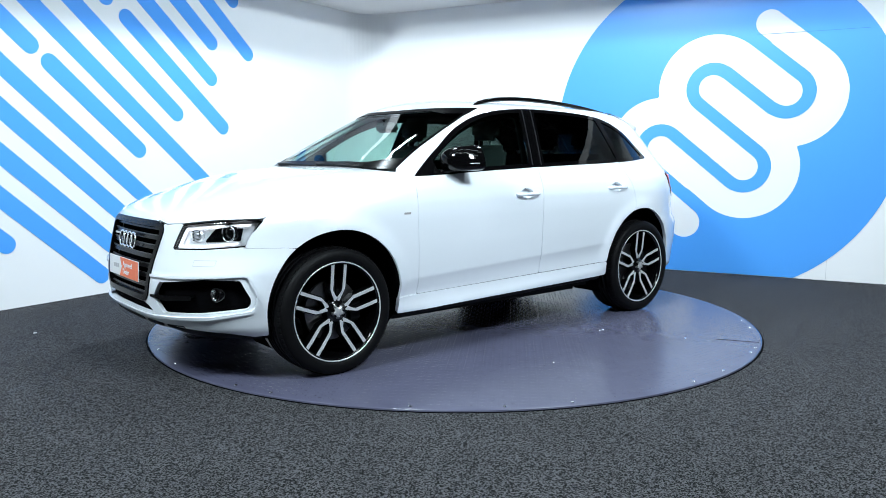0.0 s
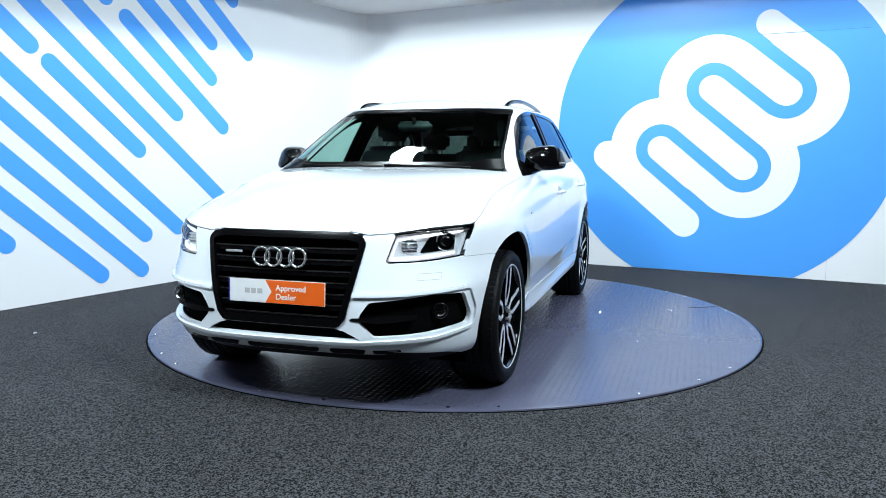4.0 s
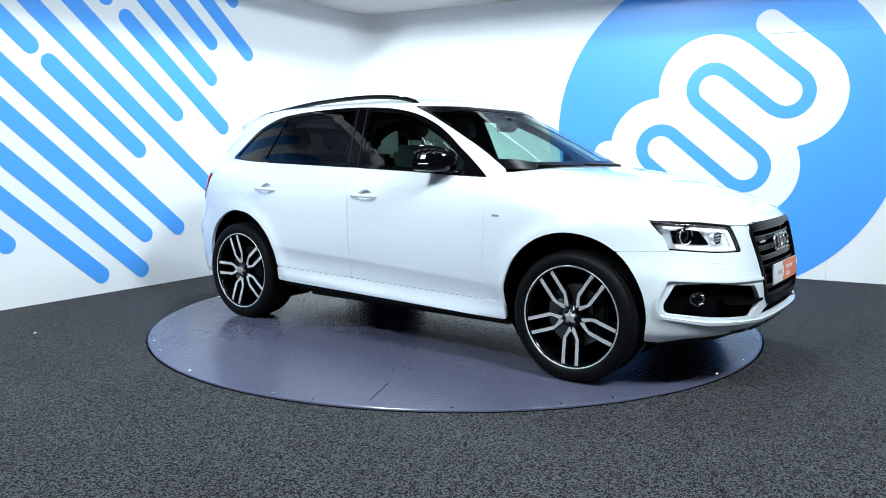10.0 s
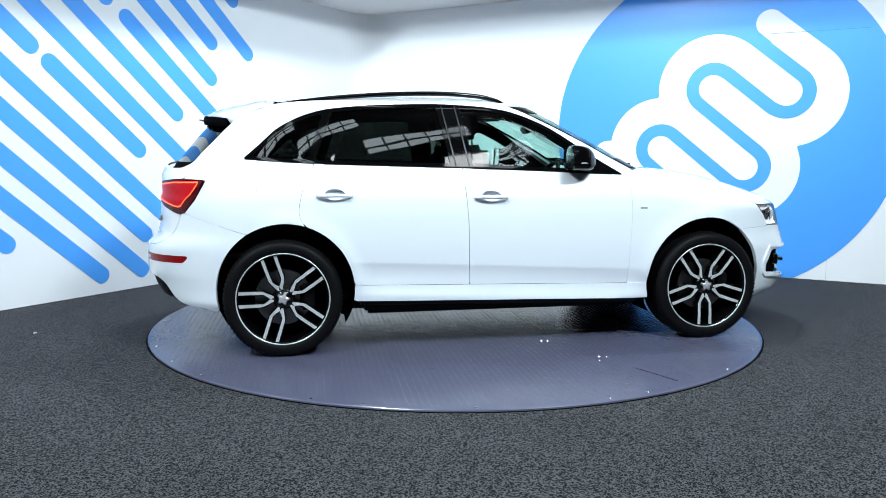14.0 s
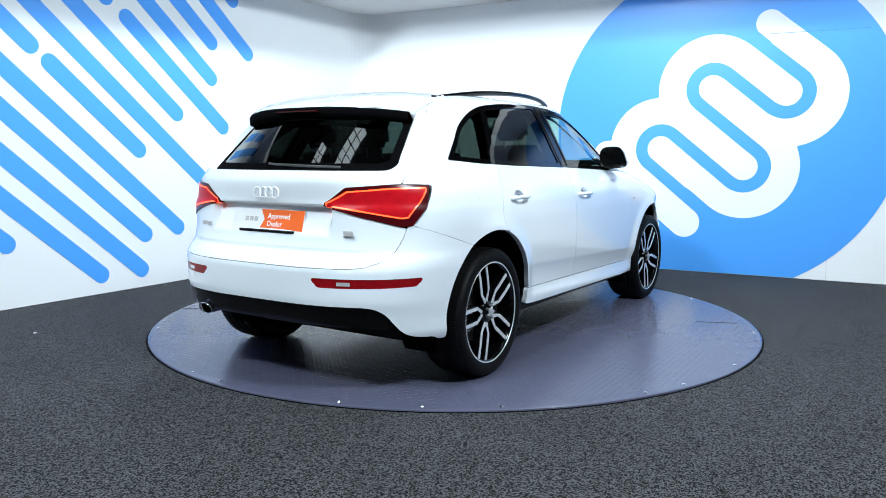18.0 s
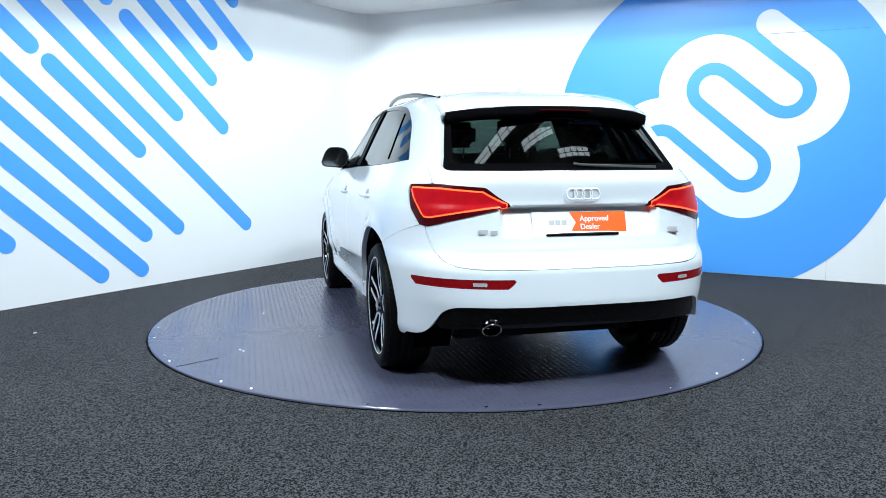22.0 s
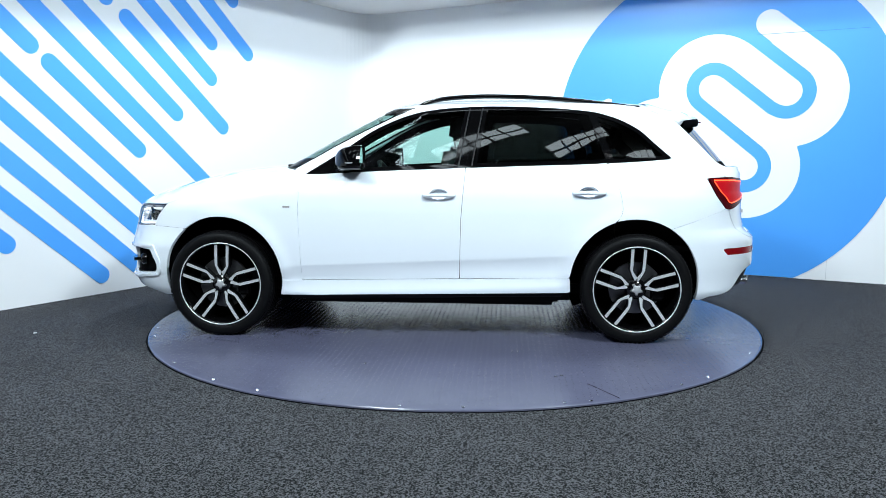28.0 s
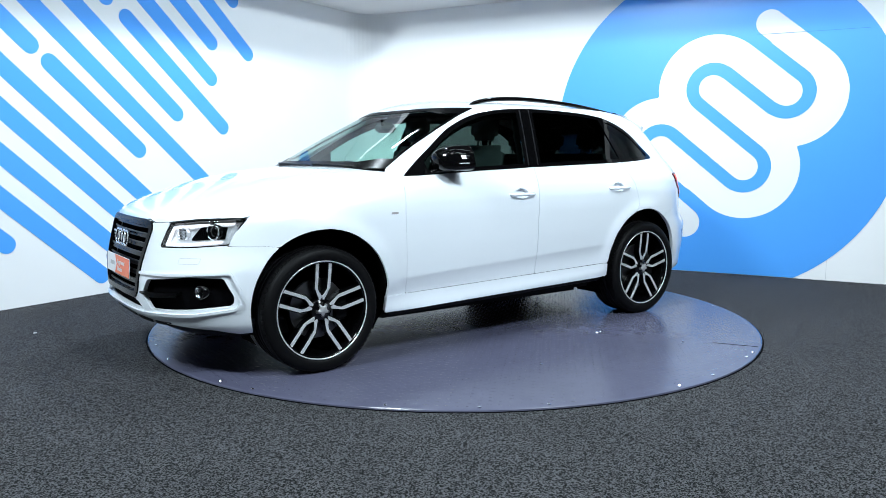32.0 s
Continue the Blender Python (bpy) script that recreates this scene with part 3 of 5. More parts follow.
def trim_sd(U, V):
    w = win_sd(U, V)
    bars = np.minimum.reduce([abs(band(P_B, U, V) + 0.01) - 0.075, abs(band(P_C, U, V) + 0.073) - 0.026])
    tri = np.maximum(U * 0 + 0.62 - U, w)
    frame_ = np.minimum.reduce([-(w + TRIM), bars, tri])
    return np.maximum(w + 0.001, frame_)


mirrored("window_trim", trim_sd, (-1.66, .84, 1.09, 1.58), side(True), M_GLOSS, back=0.012, lift=0.002, step=0.012)
mirrored("front_side_window", lambda U, V: np.maximum.reduce([win_sd(U, V) + TRIM * .6, -(band(P_B, U, V) - 0.06), U - .63]), (-.36, .66, 1.1, 1.58), side(True), M_SCREEN, "clear greenish side glass", back=0.004, lift=-0.004)
mirrored("rear_side_window", lambda U, V: np.maximum.reduce([win_sd(U, V) + TRIM * .6, band(P_B, U, V) + 0.08, -(band(P_C, U, V) + 0.055)]), (-1.26, -.3, 1.12, 1.58), side(True), M_TINT, "dark privacy glass", back=0.004, lift=-0.004)
mirrored("quarter_window", lambda U, V: np.maximum.reduce([win_sd(U, V) + TRIM * .6, band(P_C, U, V) + 0.09]), (-1.66, -1.0, 1.14, 1.56), side(True), M_TINT, "dark privacy glass", back=0.004, lift=-0.004)

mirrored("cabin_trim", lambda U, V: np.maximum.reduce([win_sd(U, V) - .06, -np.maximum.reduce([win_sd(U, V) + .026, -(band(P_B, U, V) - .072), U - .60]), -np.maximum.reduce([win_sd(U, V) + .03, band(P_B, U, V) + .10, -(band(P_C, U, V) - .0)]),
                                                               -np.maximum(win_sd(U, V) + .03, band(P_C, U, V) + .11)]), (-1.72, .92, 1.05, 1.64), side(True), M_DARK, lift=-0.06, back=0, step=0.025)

# raised edges of the two doors on the middle pillar
for off in (.035, -.052):
    mirrored("door_edge_strip", lambda U, V: np.maximum(win_sd(U, V) + .012, abs(band(P_B, U, V) - off) - .004), (-.46, -.18, 1.12, 1.58), side(True), M_SATIN, back=0.008, lift=0.007, step=0.006)

# windscreen
SCREEN = [fy(y, z, True) for y, z in SCREEN_EDGE]
SCREEN = SCREEN + [(-s, z) for s, z in SCREEN[::-1]]
plate("windscreen", lambda U, V: round_sd(SCREEN, U, V, .03) + .004, (-1.7, 1.7, 1.14, 1.58), STEP, on(nose(True), 1, -0.004), M_SCREEN, car, "clear windscreen with dark border", back=0.004)
plate("screen_border", lambda U, V: np.maximum(round_sd(SCREEN, U, V, .03), -(round_sd(SCREEN, U, V, .03) + .04 + .02 * np.clip((abs(U) - .3) / .3, 0, 1))), (-1.7, 1.7, 1.14, 1.58), 0.012, on(nose(True), 1, -0.001), M_GRILLE, car, back=0.006)


# roof
def roof_sd(U, V):
    y = abs(V)
    xm, xe, b, p, q = front_slice(1.562 + 0 * U, True)
    g1 = np.maximum(0, (U - xm) / (xe - xm)) ** p + (y / b) ** q - 1
    zl = np.interp(U, [-1.5, -1.3], [1.49, ROOF_Z])
    xm, xe, b, p, q = rear_slice(zl)
    g2 = np.maximum(0, (U - xm) / (xe - xm)) ** p + (y / b) ** q - 1
    return np.maximum.reduce([g1 * .3, g2 * .3, y - HWID(zl)])


plate("roof", roof_sd, (-1.95, .4, -.72, .72), 0.02, on(top(True)), M_WHITE, car, back=0.03)


# bonnet
def hood_sd(U, V):
    y = abs(V)
    edge_y = np.interp(U, [p[0] for p in HOOD_LINE], [float(side_y(p[0], p[1])) for p in HOOD_LINE])
    lim = end_x(y, np.interp(y, [0, .34, .40, .43, .552, .70, .86], [.886, .884, .873, .866, .876, .897, .905]))
    back_ = np.where(y < .785, end_x(np.minimum(y, .785), 1.156 + 0 * y, False, True), np.interp(y, [.785, .872], [float(end_x(.785, 1.156, False, True)), .795])) + .003
    return np.maximum.reduce([y - edge_y + GAP, U - lim + GAP, back_ - U])


plate("bonnet", hood_sd, (.8, 2.2, -.92, .92), STEP, on(top(False)), M_WHITE, car, back=0.03)

# front bumper with its openings
INTAKE = [fy(.455, .560), fy(.392, .474), fy(.475, .395), fy(.70, .405), fx(1.895, .425), fx(1.890, .48), fx(1.940, .582), fy(.72, .590)]


LIP = [(-.3, .588), fy(.60, .603), fy(.74, .612), fx(1.900, .618), fx(1.852, .51), fx(1.862, .405), fy(.72, .374), fy(.50, .366), (.3, .360), (-.3, .360)]


def sym(f):
    return lambda U, V: f(abs(U), V)


def grille_sd(U, V):
    return round_sd(GRILLE_H, U, V, .03)


GRILLE_H = [fy(y, z) for y, z in ((.33, .880), (.402, .864), (.426, .832), (.37, .575), (.345, .48), (.31, .438))]
GRILLE_H = GRILLE_H + [(-s, z) for s, z in GRILLE_H[::-1]]


def intake_sd(U, V):
    return round_sd(INTAKE, abs(U), V, .035)


def lamp_f_sd(U, V):
    return round_sd(LAMP_F, abs(U), V, .012)


SLOT = [fy(.42, .378), fy(.33, .425), (-fy(.33, .425)[0], .425), (-fy(.42, .378)[0], .378)]


def bumper_sd(U, V):
    A = abs(U)
    upper = [(-.2, .95), fy(.33, .95), fy(.34, .883), fy(.40, .872), fy(.43, .865), fy(.552, .875), fy(.65, .85), *[fx(x, z - .001) for x, z in dense([(1.905, .752), (1.70, .745), (1.62, .735)], 6)], fx(1.6, .73), fx(1.6, .27), fx(1.85, .262), fy(.75, .29), fy(.55, .318), fy(.35, .335), (-.2, .335)]
    xx = nose()(np.ravel(U), np.ravel(V))[:, 0].reshape(U.shape)
    return np.maximum.reduce([poly_sd(upper, A, V) + GAP * 0.15, -grille_sd(U, V), -intake_sd(U, V), -lamp_f_sd(U, V), -(np.hypot(xx - 1.389, V - ARCHZ) - ARCH), -poly_sd(SLOT, U, V)])


plate("front_bumper", bumper_sd, (-1.75, 1.75, .24, .96), 0.014, on(nose()), M_WHITE, car, back=0.025)
plate("grille_frame", lambda U, V: np.maximum(grille_sd(U, V) + .002, -(grille_sd(U, V) + .034)), (-.9, .9, .4, .95), 0.01, on(nose(), 1, 0.008), M_GRILLE, car, back=0.05)
plate("grille_panel", lambda U, V: grille_sd(U, V) + .03, (-.9, .9, .4, .95), 0.02, on(nose(), 1, -0.045), M_DARK, car)
for k in range(8):
    zc = .846 - k * .053
    plate("grille_bar", lambda U, V: np.maximum(grille_sd(U, V) + .032, abs(V - zc) - .0125), (-.9, .9, zc - .02, zc + .02), 0.008, on(nose(), 1, -0.012), M_GRILLE, car, back=0.03)
    plate("bar_edge", lambda U, V: np.maximum(grille_sd(U, V) + .034, abs(V - zc - .012) - .003), (-.9, .9, zc + .005, zc + .019), 0.004, on(nose(), 1, -0.009), M_SATIN, car, back=0.01)
for sg in (1, -1):
    plate("intake_recess", lambda U, V: np.maximum(intake_sd(U, V) - .004, -U), (.1, 1.75, .35, .63), 0.016, on(nose(), sg, -0.045), M_DARK, car)
    plate("intake_bar", lambda U, V: np.maximum.reduce([round_sd([fy(.36, .474), fy(.50, .462), fy(.66, .478), fy(.66, .50), fy(.5, .492), fy(.375, .486)], U, V, .004)]), (.1, 1.4, .44, .52), 0.008, on(nose(), sg, 0.004), M_GLOSS, car, back=0.05)
    plate("intake_lip", lambda U, V: np.maximum.reduce([round_sd(LIP, U, V, .05), -(round_sd(LIP, U, V, .05) + .015), .003 - grille_sd(U, V)]), (.0, 1.75, .33, .66), 0.007, on(nose(), sg, 0.012), M_WHITE, car, back=0.014)
plate("bumper_slot", lambda U, V: poly_sd(SLOT, U, V) - .004, (-.9, .9, .36, .44), 0.02, on(nose(), 1, -0.03), M_DARK, car)
plate("front_skid_strip", lambda U, V: np.maximum.reduce([V - .332, .30 - V, abs(U) - fy(.52, .32)[0]]), (-1.2, 1.2, .28, .34), 0.014, on(nose(), 1, -0.004), M_SILVER, car, "silver skid strip under the bumper", back=0.03)
for k in range(-2, 3):
    u0 = k * .235
    plate("skid_slot", lambda U, V: round_sd([(u0 - .10, .328), (u0 + .10, .328), (u0 + .085, .306), (u0 - .085, .306)], U, V, .006), (u0 - .12, u0 + .12, .30, .335), 0.007, on(nose(), 1, 0.0), M_BLACK, car, back=0.01)
plate("front_apron", lambda U, V: np.maximum.reduce([V - .335, .205 - V, abs(U) - 1.45]), (-1.5, 1.5, .19, .345), 0.03, on(nose(), 1, -0.045), M_BLACK, car, back=0.03)

# rear end
TAILGATE = [ry(.3, .678), ry(.57, .681), ry(.655, .690), ry(.715, .716), ry(.748, .765), ry(.770, .83), ry(.780, .879), ry(.76, .884), ry(.60, .930), ry(.374, .984), ry(.505, 1.076), ry(.70, 1.092), *[ry(edge_y(z), z) for z in (1.095, 1.12, 1.16, 1.2, 1.25, 1.3, 1.35, 1.4, 1.45, 1.5)]]
TAILGATE = TAILGATE + [(-s, z) for s, z in TAILGATE[::-1]]
BACKLITE = [ry(y, z) for y, z in BACK_EDGE]
BACKLITE = BACKLITE + [(-s, z) for s, z in BACKLITE[::-1]]


def back_sd(U, V):
    return round_sd([(s * .5, z) for s, z in BACKLITE], U * .5, V, .05)


def lamp_r_sd(U, V):
    return round_sd(LAMP_R, abs(U), V, .012)


plate("tailgate", lambda U, V: np.maximum.reduce([poly_sd(TAILGATE, U, V) + GAP, -back_sd(U, V)]), (-1.6, 1.6, .66, 1.52), 0.0105, on(tail()), M_WHITE, car, back=0.04)
plate("rear_window", lambda U, V: back_sd(U, V) - .002, (-1.6, 1.6, 1.12, 1.52), STEP, on(back_glass(), 1, -0.026), M_BACK, car, "dark tinted rear glass", back=0.004)
plate("rear_window_border", lambda U, V: np.maximum(back_sd(U, V), -(back_sd(U, V) + .05 + .03 * np.clip((abs(U) - .55) / .2, 0, 1))), (-1.6, 1.6, 1.12, 1.52), 0.012, on(back_glass(), 1, -0.022), M_DARK, car, back=0.004)


def rear_bumper_sd(U, V):
    A = abs(U)
    out = [(-.2, .676), ry(.3, .676), ry(.57, .679), ry(.656, .688), ry(.7165, .7145), ry(.7495, .764), ry(.7715, .829), ry(.7815, .879), ry(.79, .885), *[rx(x, z - .001) for x, z in dense([(-1.985, .889), (-1.75, .808), (-1.62, .765)], 6)], rx(-1.6, .76), rx(-1.6, .29), rx(-1.85, .29), *[ry(y, z) for y, z in smooth_line([(.85, .308), (.80, .322), (.768, .352), (.747, .40), (.727, .446), (.69, .477), (.63, .489), (.5, .490)], 4)], (-.2, .490)]
    xx = tail()(np.ravel(U), np.ravel(V))[:, 0].reshape(U.shape)
    refl = round_sd(REFL, A, V, .01)
    return np.maximum.reduce([poly_sd(out, A, V) + GAP * 0.15, -(np.hypot(xx + 1.386, V - ARCHZ) - ARCH), -refl])


REFL = [ry(.42, .582), rx(-2.0, .586), rx(-1.965, .626), ry(.375, .628)]
plate("rear_bumper", rear_bumper_sd, (-1.75, 1.75, .26, .9), 0.014, on(tail()), M_WHITE, car, back=0.025)
for sg in (1, -1):
    plate("rear_reflector", lambda U, V: round_sd(REFL, U, V, .01) + .001, (.1, 1.6, .56, .66), 0.01, on(tail(), sg, -0.002), M_REFL, car, "dark red bumper reflector", back=0.02)
    plate("reflector_window", lambda U, V: np.maximum(abs(V - .606) - .009, abs(U - ry(.56, .626)[0]) - .05), (.3, 1.6, .58, .64), 0.006, on(tail(), sg, 0.001), M_SILVER, car)
plate("rear_diffuser", lambda U, V: np.maximum.reduce([poly_sd([ry(.75, .50), ry(.77, .41), ry(.72, .36), ry(-.72, .36), ry(-.77, .41), ry(-.75, .50)], U, V)]), (-1.4, 1.4, .3, .52), 0.016, on(tail(), 1, -0.02), M_GLOSS, car, back=0.04)
plate("rear_apron", lambda U, V: np.maximum.reduce([V - .40, .335 - V, abs(U) - 1.0]), (-1.5, 1.5, .3, .41), 0.03, on(tail(), 1, -0.06), M_BLACK, car)

# ---- car: lamps ----
for sg in (1, -1):
    house = plate("headlamp", lambda U, V: lamp_f_sd(U, V) - .002, (.4, 1.7, .7, .93), 0.012, on(nose(), sg, -0.05), M_HOUSE, car, "clear headlamp with a white light guide", back=-0.03)
    plate("bezel", lambda U, V: np.maximum(lamp_f_sd(U, V), -(lamp_f_sd(U, V) + .007)), (.4, 1.7, .7, .93), 0.006, on(nose(), sg, -0.002), M_GLOSS, house, back=0.03)
    ring = lambda U, V: np.maximum(lamp_f_sd(U, V) + .015, -(lamp_f_sd(U, V) + .029))
    plate("light_guide", lambda U, V: np.maximum(ring(U, V), U - fx(1.92, .8)[0] - (V - .8) * .6), (.4, 1.7, .7, .93), 0.006, on(nose(), sg, -0.022), M_DRL, house, back=0.015)
    plate("lens", lambda U, V: lamp_f_sd(U, V) + .006, (.4, 1.7, .7, .93), 0.014, on(nose(), sg, -0.004), M_LENS, house)
    plate("dark_wedge", lambda U, V: round_sd([fy(.665, .785), fy(.80, .79), fy(.80, .86), fy(.735, .868), fy(.70, .86)], U, V, .006), (.4, 1.7, .7, .93), 0.008, on(nose(), sg, -0.044), M_GLOSS, house, back=0.004)
    for cy, cz, r, mt, nm in ((.735, .828, .038, M_GLOSS, "projector"), (.60, .812, .030, M_SILVER, "reflector")):
        xx = float(end_x(cy, cz)) - 0.055
        bm = lathe([(r * 1.15, -.02), (r * 1.12, .012), (r, .014), (r * .95, .0), (r * .8, .006), (r * .5, .016), (.0005, .021)], 28, "x")
        bmesh.ops.transform(bm, matrix=pose(xx, sg * cy, cz, 0, 0, sg * 20), verts=bm.verts[:])
        pj = part(nm, bm, mt, house, smooth=True)
        if nm == "projector":
            bm = lathe([(r * 1.02, .012), (r * 1.2, .016), (r * 1.22, .008), (r * 1.02, .006)], 28, "x")
            bmesh.ops.transform(bm, matrix=pose(xx, sg * cy, cz, 0, 0, sg * 20), verts=bm.verts[:])
            part("ring", bm, M_CHROME, house, smooth=True)
    for k in range(4):
        bm = box(-.004, .004, -.035, .035, -.003, .003, 0.001, m=pose(float(end_x(.60, .8)) - 0.042, sg * .600, .787 + k * .016, 0, 0, sg * 14))
        part("reflector_rib", bm, M_CHROME, house)
    # fog lamp in the bumper opening
    bm = lathe([(.040, -.02), (.039, .012), (.032, .016), (.030, .004), (.02, .010), (.0005, .014)], 28, "x")
    bmesh.ops.transform(bm, matrix=pose(float(end_x(.735, .505)) - 0.042, sg * .735, .505, 0, 0, sg * 22), verts=bm.verts[:])
    fog = part("fog_lamp", bm, M_GLOSS, car, "round fog lamp in the black bumper opening", smooth=True)
    bm = lathe([(.0005, .017), (.014, .015), (.026, .009), (.029, .004)], 24, "x")
    bmesh.ops.transform(bm, matrix=pose(float(end_x(.735, .505)) - 0.040, sg * .735, .505, 0, 0, sg * 22), verts=bm.verts[:])
    part("fog_lens", bm, M_LENS, fog, smooth=True)
    bm = lathe([(.029, .0165), (.024, .008), (.013, .004), (.0005, .003)], 24, "x")
    bmesh.ops.transform(bm, matrix=pose(float(end_x(.735, .505)) - 0.042, sg * .735, .505, 0, 0, sg * 22), verts=bm.verts[:])
    part("fog_reflector", bm, M_CHROME, fog, smooth=True)
    # washer cover
    plate("washer_cover", lambda U, V: np.maximum(abs(round_sd([fy(.655, .688), fy(.745, .688), fy(.745, .658), fy(.655, .658)], U, V, .006)) - .0014, -U), (.5, 1.3, .64, .71), 0.0025, on(nose(), sg, 0.0006), M_JOINT, car)

    # tail lamp
    tl = plate("tail_lamp", lambda U, V: lamp_r_sd(U, V), (.12, 1.7, .84, 1.12), 0.012, on(tail(), sg, 0.005), M_REDDARK, car, "red wraparound tail lamp with a glowing outline", back=0.04)
    LED = [ry(.392, .987), ry(.60, .955), ry(.76, .922), rx(-2.0, .926), rx(-1.945, .99), rx(-1.885, 1.07), ry(.70, 1.074), ry(.515, 1.06)]
    led_sd = lambda U, V: round_sd(LED, U, V, .012)
    plate("inner_lens", lambda U, V: led_sd(U, V) + .004, (.12, 1.7, .84, 1.12), 0.012, on(tail(), sg, 0.0068), M_RED, tl)
    plate("light_outline", lambda U, V: np.maximum(led_sd(U, V), -(led_sd(U, V) + .0075)), (.12, 1.7, .84, 1.12), 0.005, on(tail(), sg, 0.0085), M_LED, tl)

# ---- car: wheels ----
def wheel(x, side_sign, phase):
    rim = lathe([(.287, -.004), (.286, .004), (.281, .006), (.273, .003), (.268, -.012), (.262, -.035), (.256, -.10), (.25, -.20), (.262, -.225)], 72)
    w = part("wheel", rim, M_GLOSS, car, "black alloy wheel with machined twin spokes", smooth=True)
    if side_sign > 0:
        w.matrix_basis = pose(x, .925, WR)
    else:
        w.matrix_basis = pose(x, -.925, WR, 0, 0, 180)
    bm = lathe([(.2865, .0045), (.286, .0065), (.283, .0085), (.2785, .0065), (.278, .002)], 72)
    part("rim_lip", bm, M_MACHINED, w, smooth=True)
    prof = [(.268, -.02), (.283, .004), (.291, .011), (.305, .0155), (.325, .0165), (.343, .011), (.352, .001), (.354, -.004), (.3585, -.012), (.3625, -.028), (.364, -.052)]
    for c in (-.075, -.118, -.160, -.203 + .02):
        prof += [(.3642, c + .006), (.357, c + .004), (.357, c - .004), (.3642, c - .006)]
    prof += [(.363, -.212), (.355, -.240), (.335, -.262), (.30, -.262), (.268, -.235)]
    part("tyre", lathe(prof, 80), M_RUBBER, w, smooth=True)
    # shoulder blocks
    bm = bmesh.new()
    for i in range(76):
        a = 2 * math.pi * i / 76
        for y0, y1, z in ((-.062, -.008, .3605), (-.105, -.084, .3635), (-.15, -.128, .3635)):
            box(-.0095, .0095, y0, y1, z - .004, z + .0022, bm=bm, m=None)
            vs = bm.verts[-8:]
            bmesh.ops.transform(bm, matrix=Matrix.Rotation(a + (.01 if y0 < -.08 else 0), 4, "Y"), verts=vs)
    tagged(part("tread", bm, M_RUBBER, w), kind="stuff")
    # spokes: two parallel legs that close to a point at the hub
    face_y = lambda r: -.004 - .022 * (1 - min(1, r / .27)) ** 1.5
    legs = [((.281, .0505), (.281, .0305)), ((.20, .0495), (.20, .0305)), ((.127, .0485), (.121, .0295)), ((.092, .0325), (.099, .0165)), ((.060, .0165), (.079, .0)), ((.050, .009), (.0785, .0))]
    for k in range(5):
        a = radians(phase + 72 * k)
        rot = Matrix.Rotation(-a, 4, "Y")
        for nm, mt, lift, depth, grow in (("spoke", M_GLOSS, -.003, .045, .006), ("spoke_face", M_MACHINED, .0, .003, 0.0)):
            bm = bmesh.new()
            for sgn in (1, -1):
                outer = [(r, (t + grow * (t > .01)) * sgn) for (r, t), _ in legs]
                inner = [(r, max(0, t - grow) * sgn) for _, (r, t) in legs]
                vs = []
                for (r1, t1), (r2, t2) in zip(outer, inner):
                    vs.append([bm.verts.new((r1, face_y(r1) + lift, t1)), bm.verts.new((r2, face_y(r2) + lift, t2)),
                               bm.verts.new((r2, face_y(r2) + lift - depth, t2)), bm.verts.new((r1, face_y(r1) + lift - depth, t1))])
                for p, q in zip(vs, vs[1:]):
                    for i in range(4):
                        bm.faces.new((p[i], p[(i + 1) % 4], q[(i + 1) % 4], q[i]))
                bm.faces.new(vs[0])
            bmesh.ops.transform(bm, matrix=rot, verts=bm.verts[:])
            part(nm, bm, mt, w)
    bm = lathe([(.0005, .002), (.026, .001), (.031, -.003), (.034, -.012), (.055, -.016), (.066, -.024), (.07, -.06), (.06, -.1)], 40)
    part("hub", bm, M_GLOSS, w, smooth=True)
    # five-lobed cap between the spokes
    bm = bmesh.new()
    rings = []
    for f, y in ((1.0, -.010), (1.0, .001), (.93, .004), (.55, .0075)):
        rings.append([bm.verts.new((f * rr * math.cos(b), y, f * rr * math.sin(b))) for b, rr in [(2 * math.pi * i / 60, .025 + .013 * (.5 + .5 * math.cos(5 * (2 * math.pi * i / 60 - radians(phase + 36)))) ** 1.6) for i in range(60)]])
    for p, q in zip(rings, rings[1:]):
        for i in range(60):
            bm.faces.new((p[i], p[(i + 1) % 60], q[(i + 1) % 60], q[i]))
    bm.faces.new(rings[-1])
    part("centre_cap", bm, M_CAP, w, "silver five-lobed centre cap", smooth=True)
    for k in range(5):
        a = radians(phase + 36 + 72 * k)
        bm = lathe([(.0005, .0), (.0085, -.001), (.0095, -.006), (.0095, -.02)], 12)
        bmesh.ops.transform(bm, matrix=Matrix.Translation((.0325 * math.cos(a), .005, .0325 * math.sin(a))), verts=bm.verts[:])
        part("wheel_bolt", bm, M_STEEL, w, smooth=True)
    bm = lathe([(.06, -.075), (.172, -.075), (.174, -.078), (.174, -.10), (.06, -.10)], 48)
    part("brake_disc", bm, M_STEEL, w, smooth=False)
    bm = box(-.19, -.10, -.13, -.055, -.085, .085, 0.015)
    part("brake_caliper", bm, M_BLACK, w)
    bm = lathe([(.0005, -.18), (.255, -.18)], 40)
    part("back_plate", bm, M_DARK, w)
    return w


for wx, ws, ph in ((HUBX, 1, 93), (-HUBX, 1, 92), (HUBX, -1, 270), (-HUBX, -1, 0)):
    wheel(wx, ws, ph)


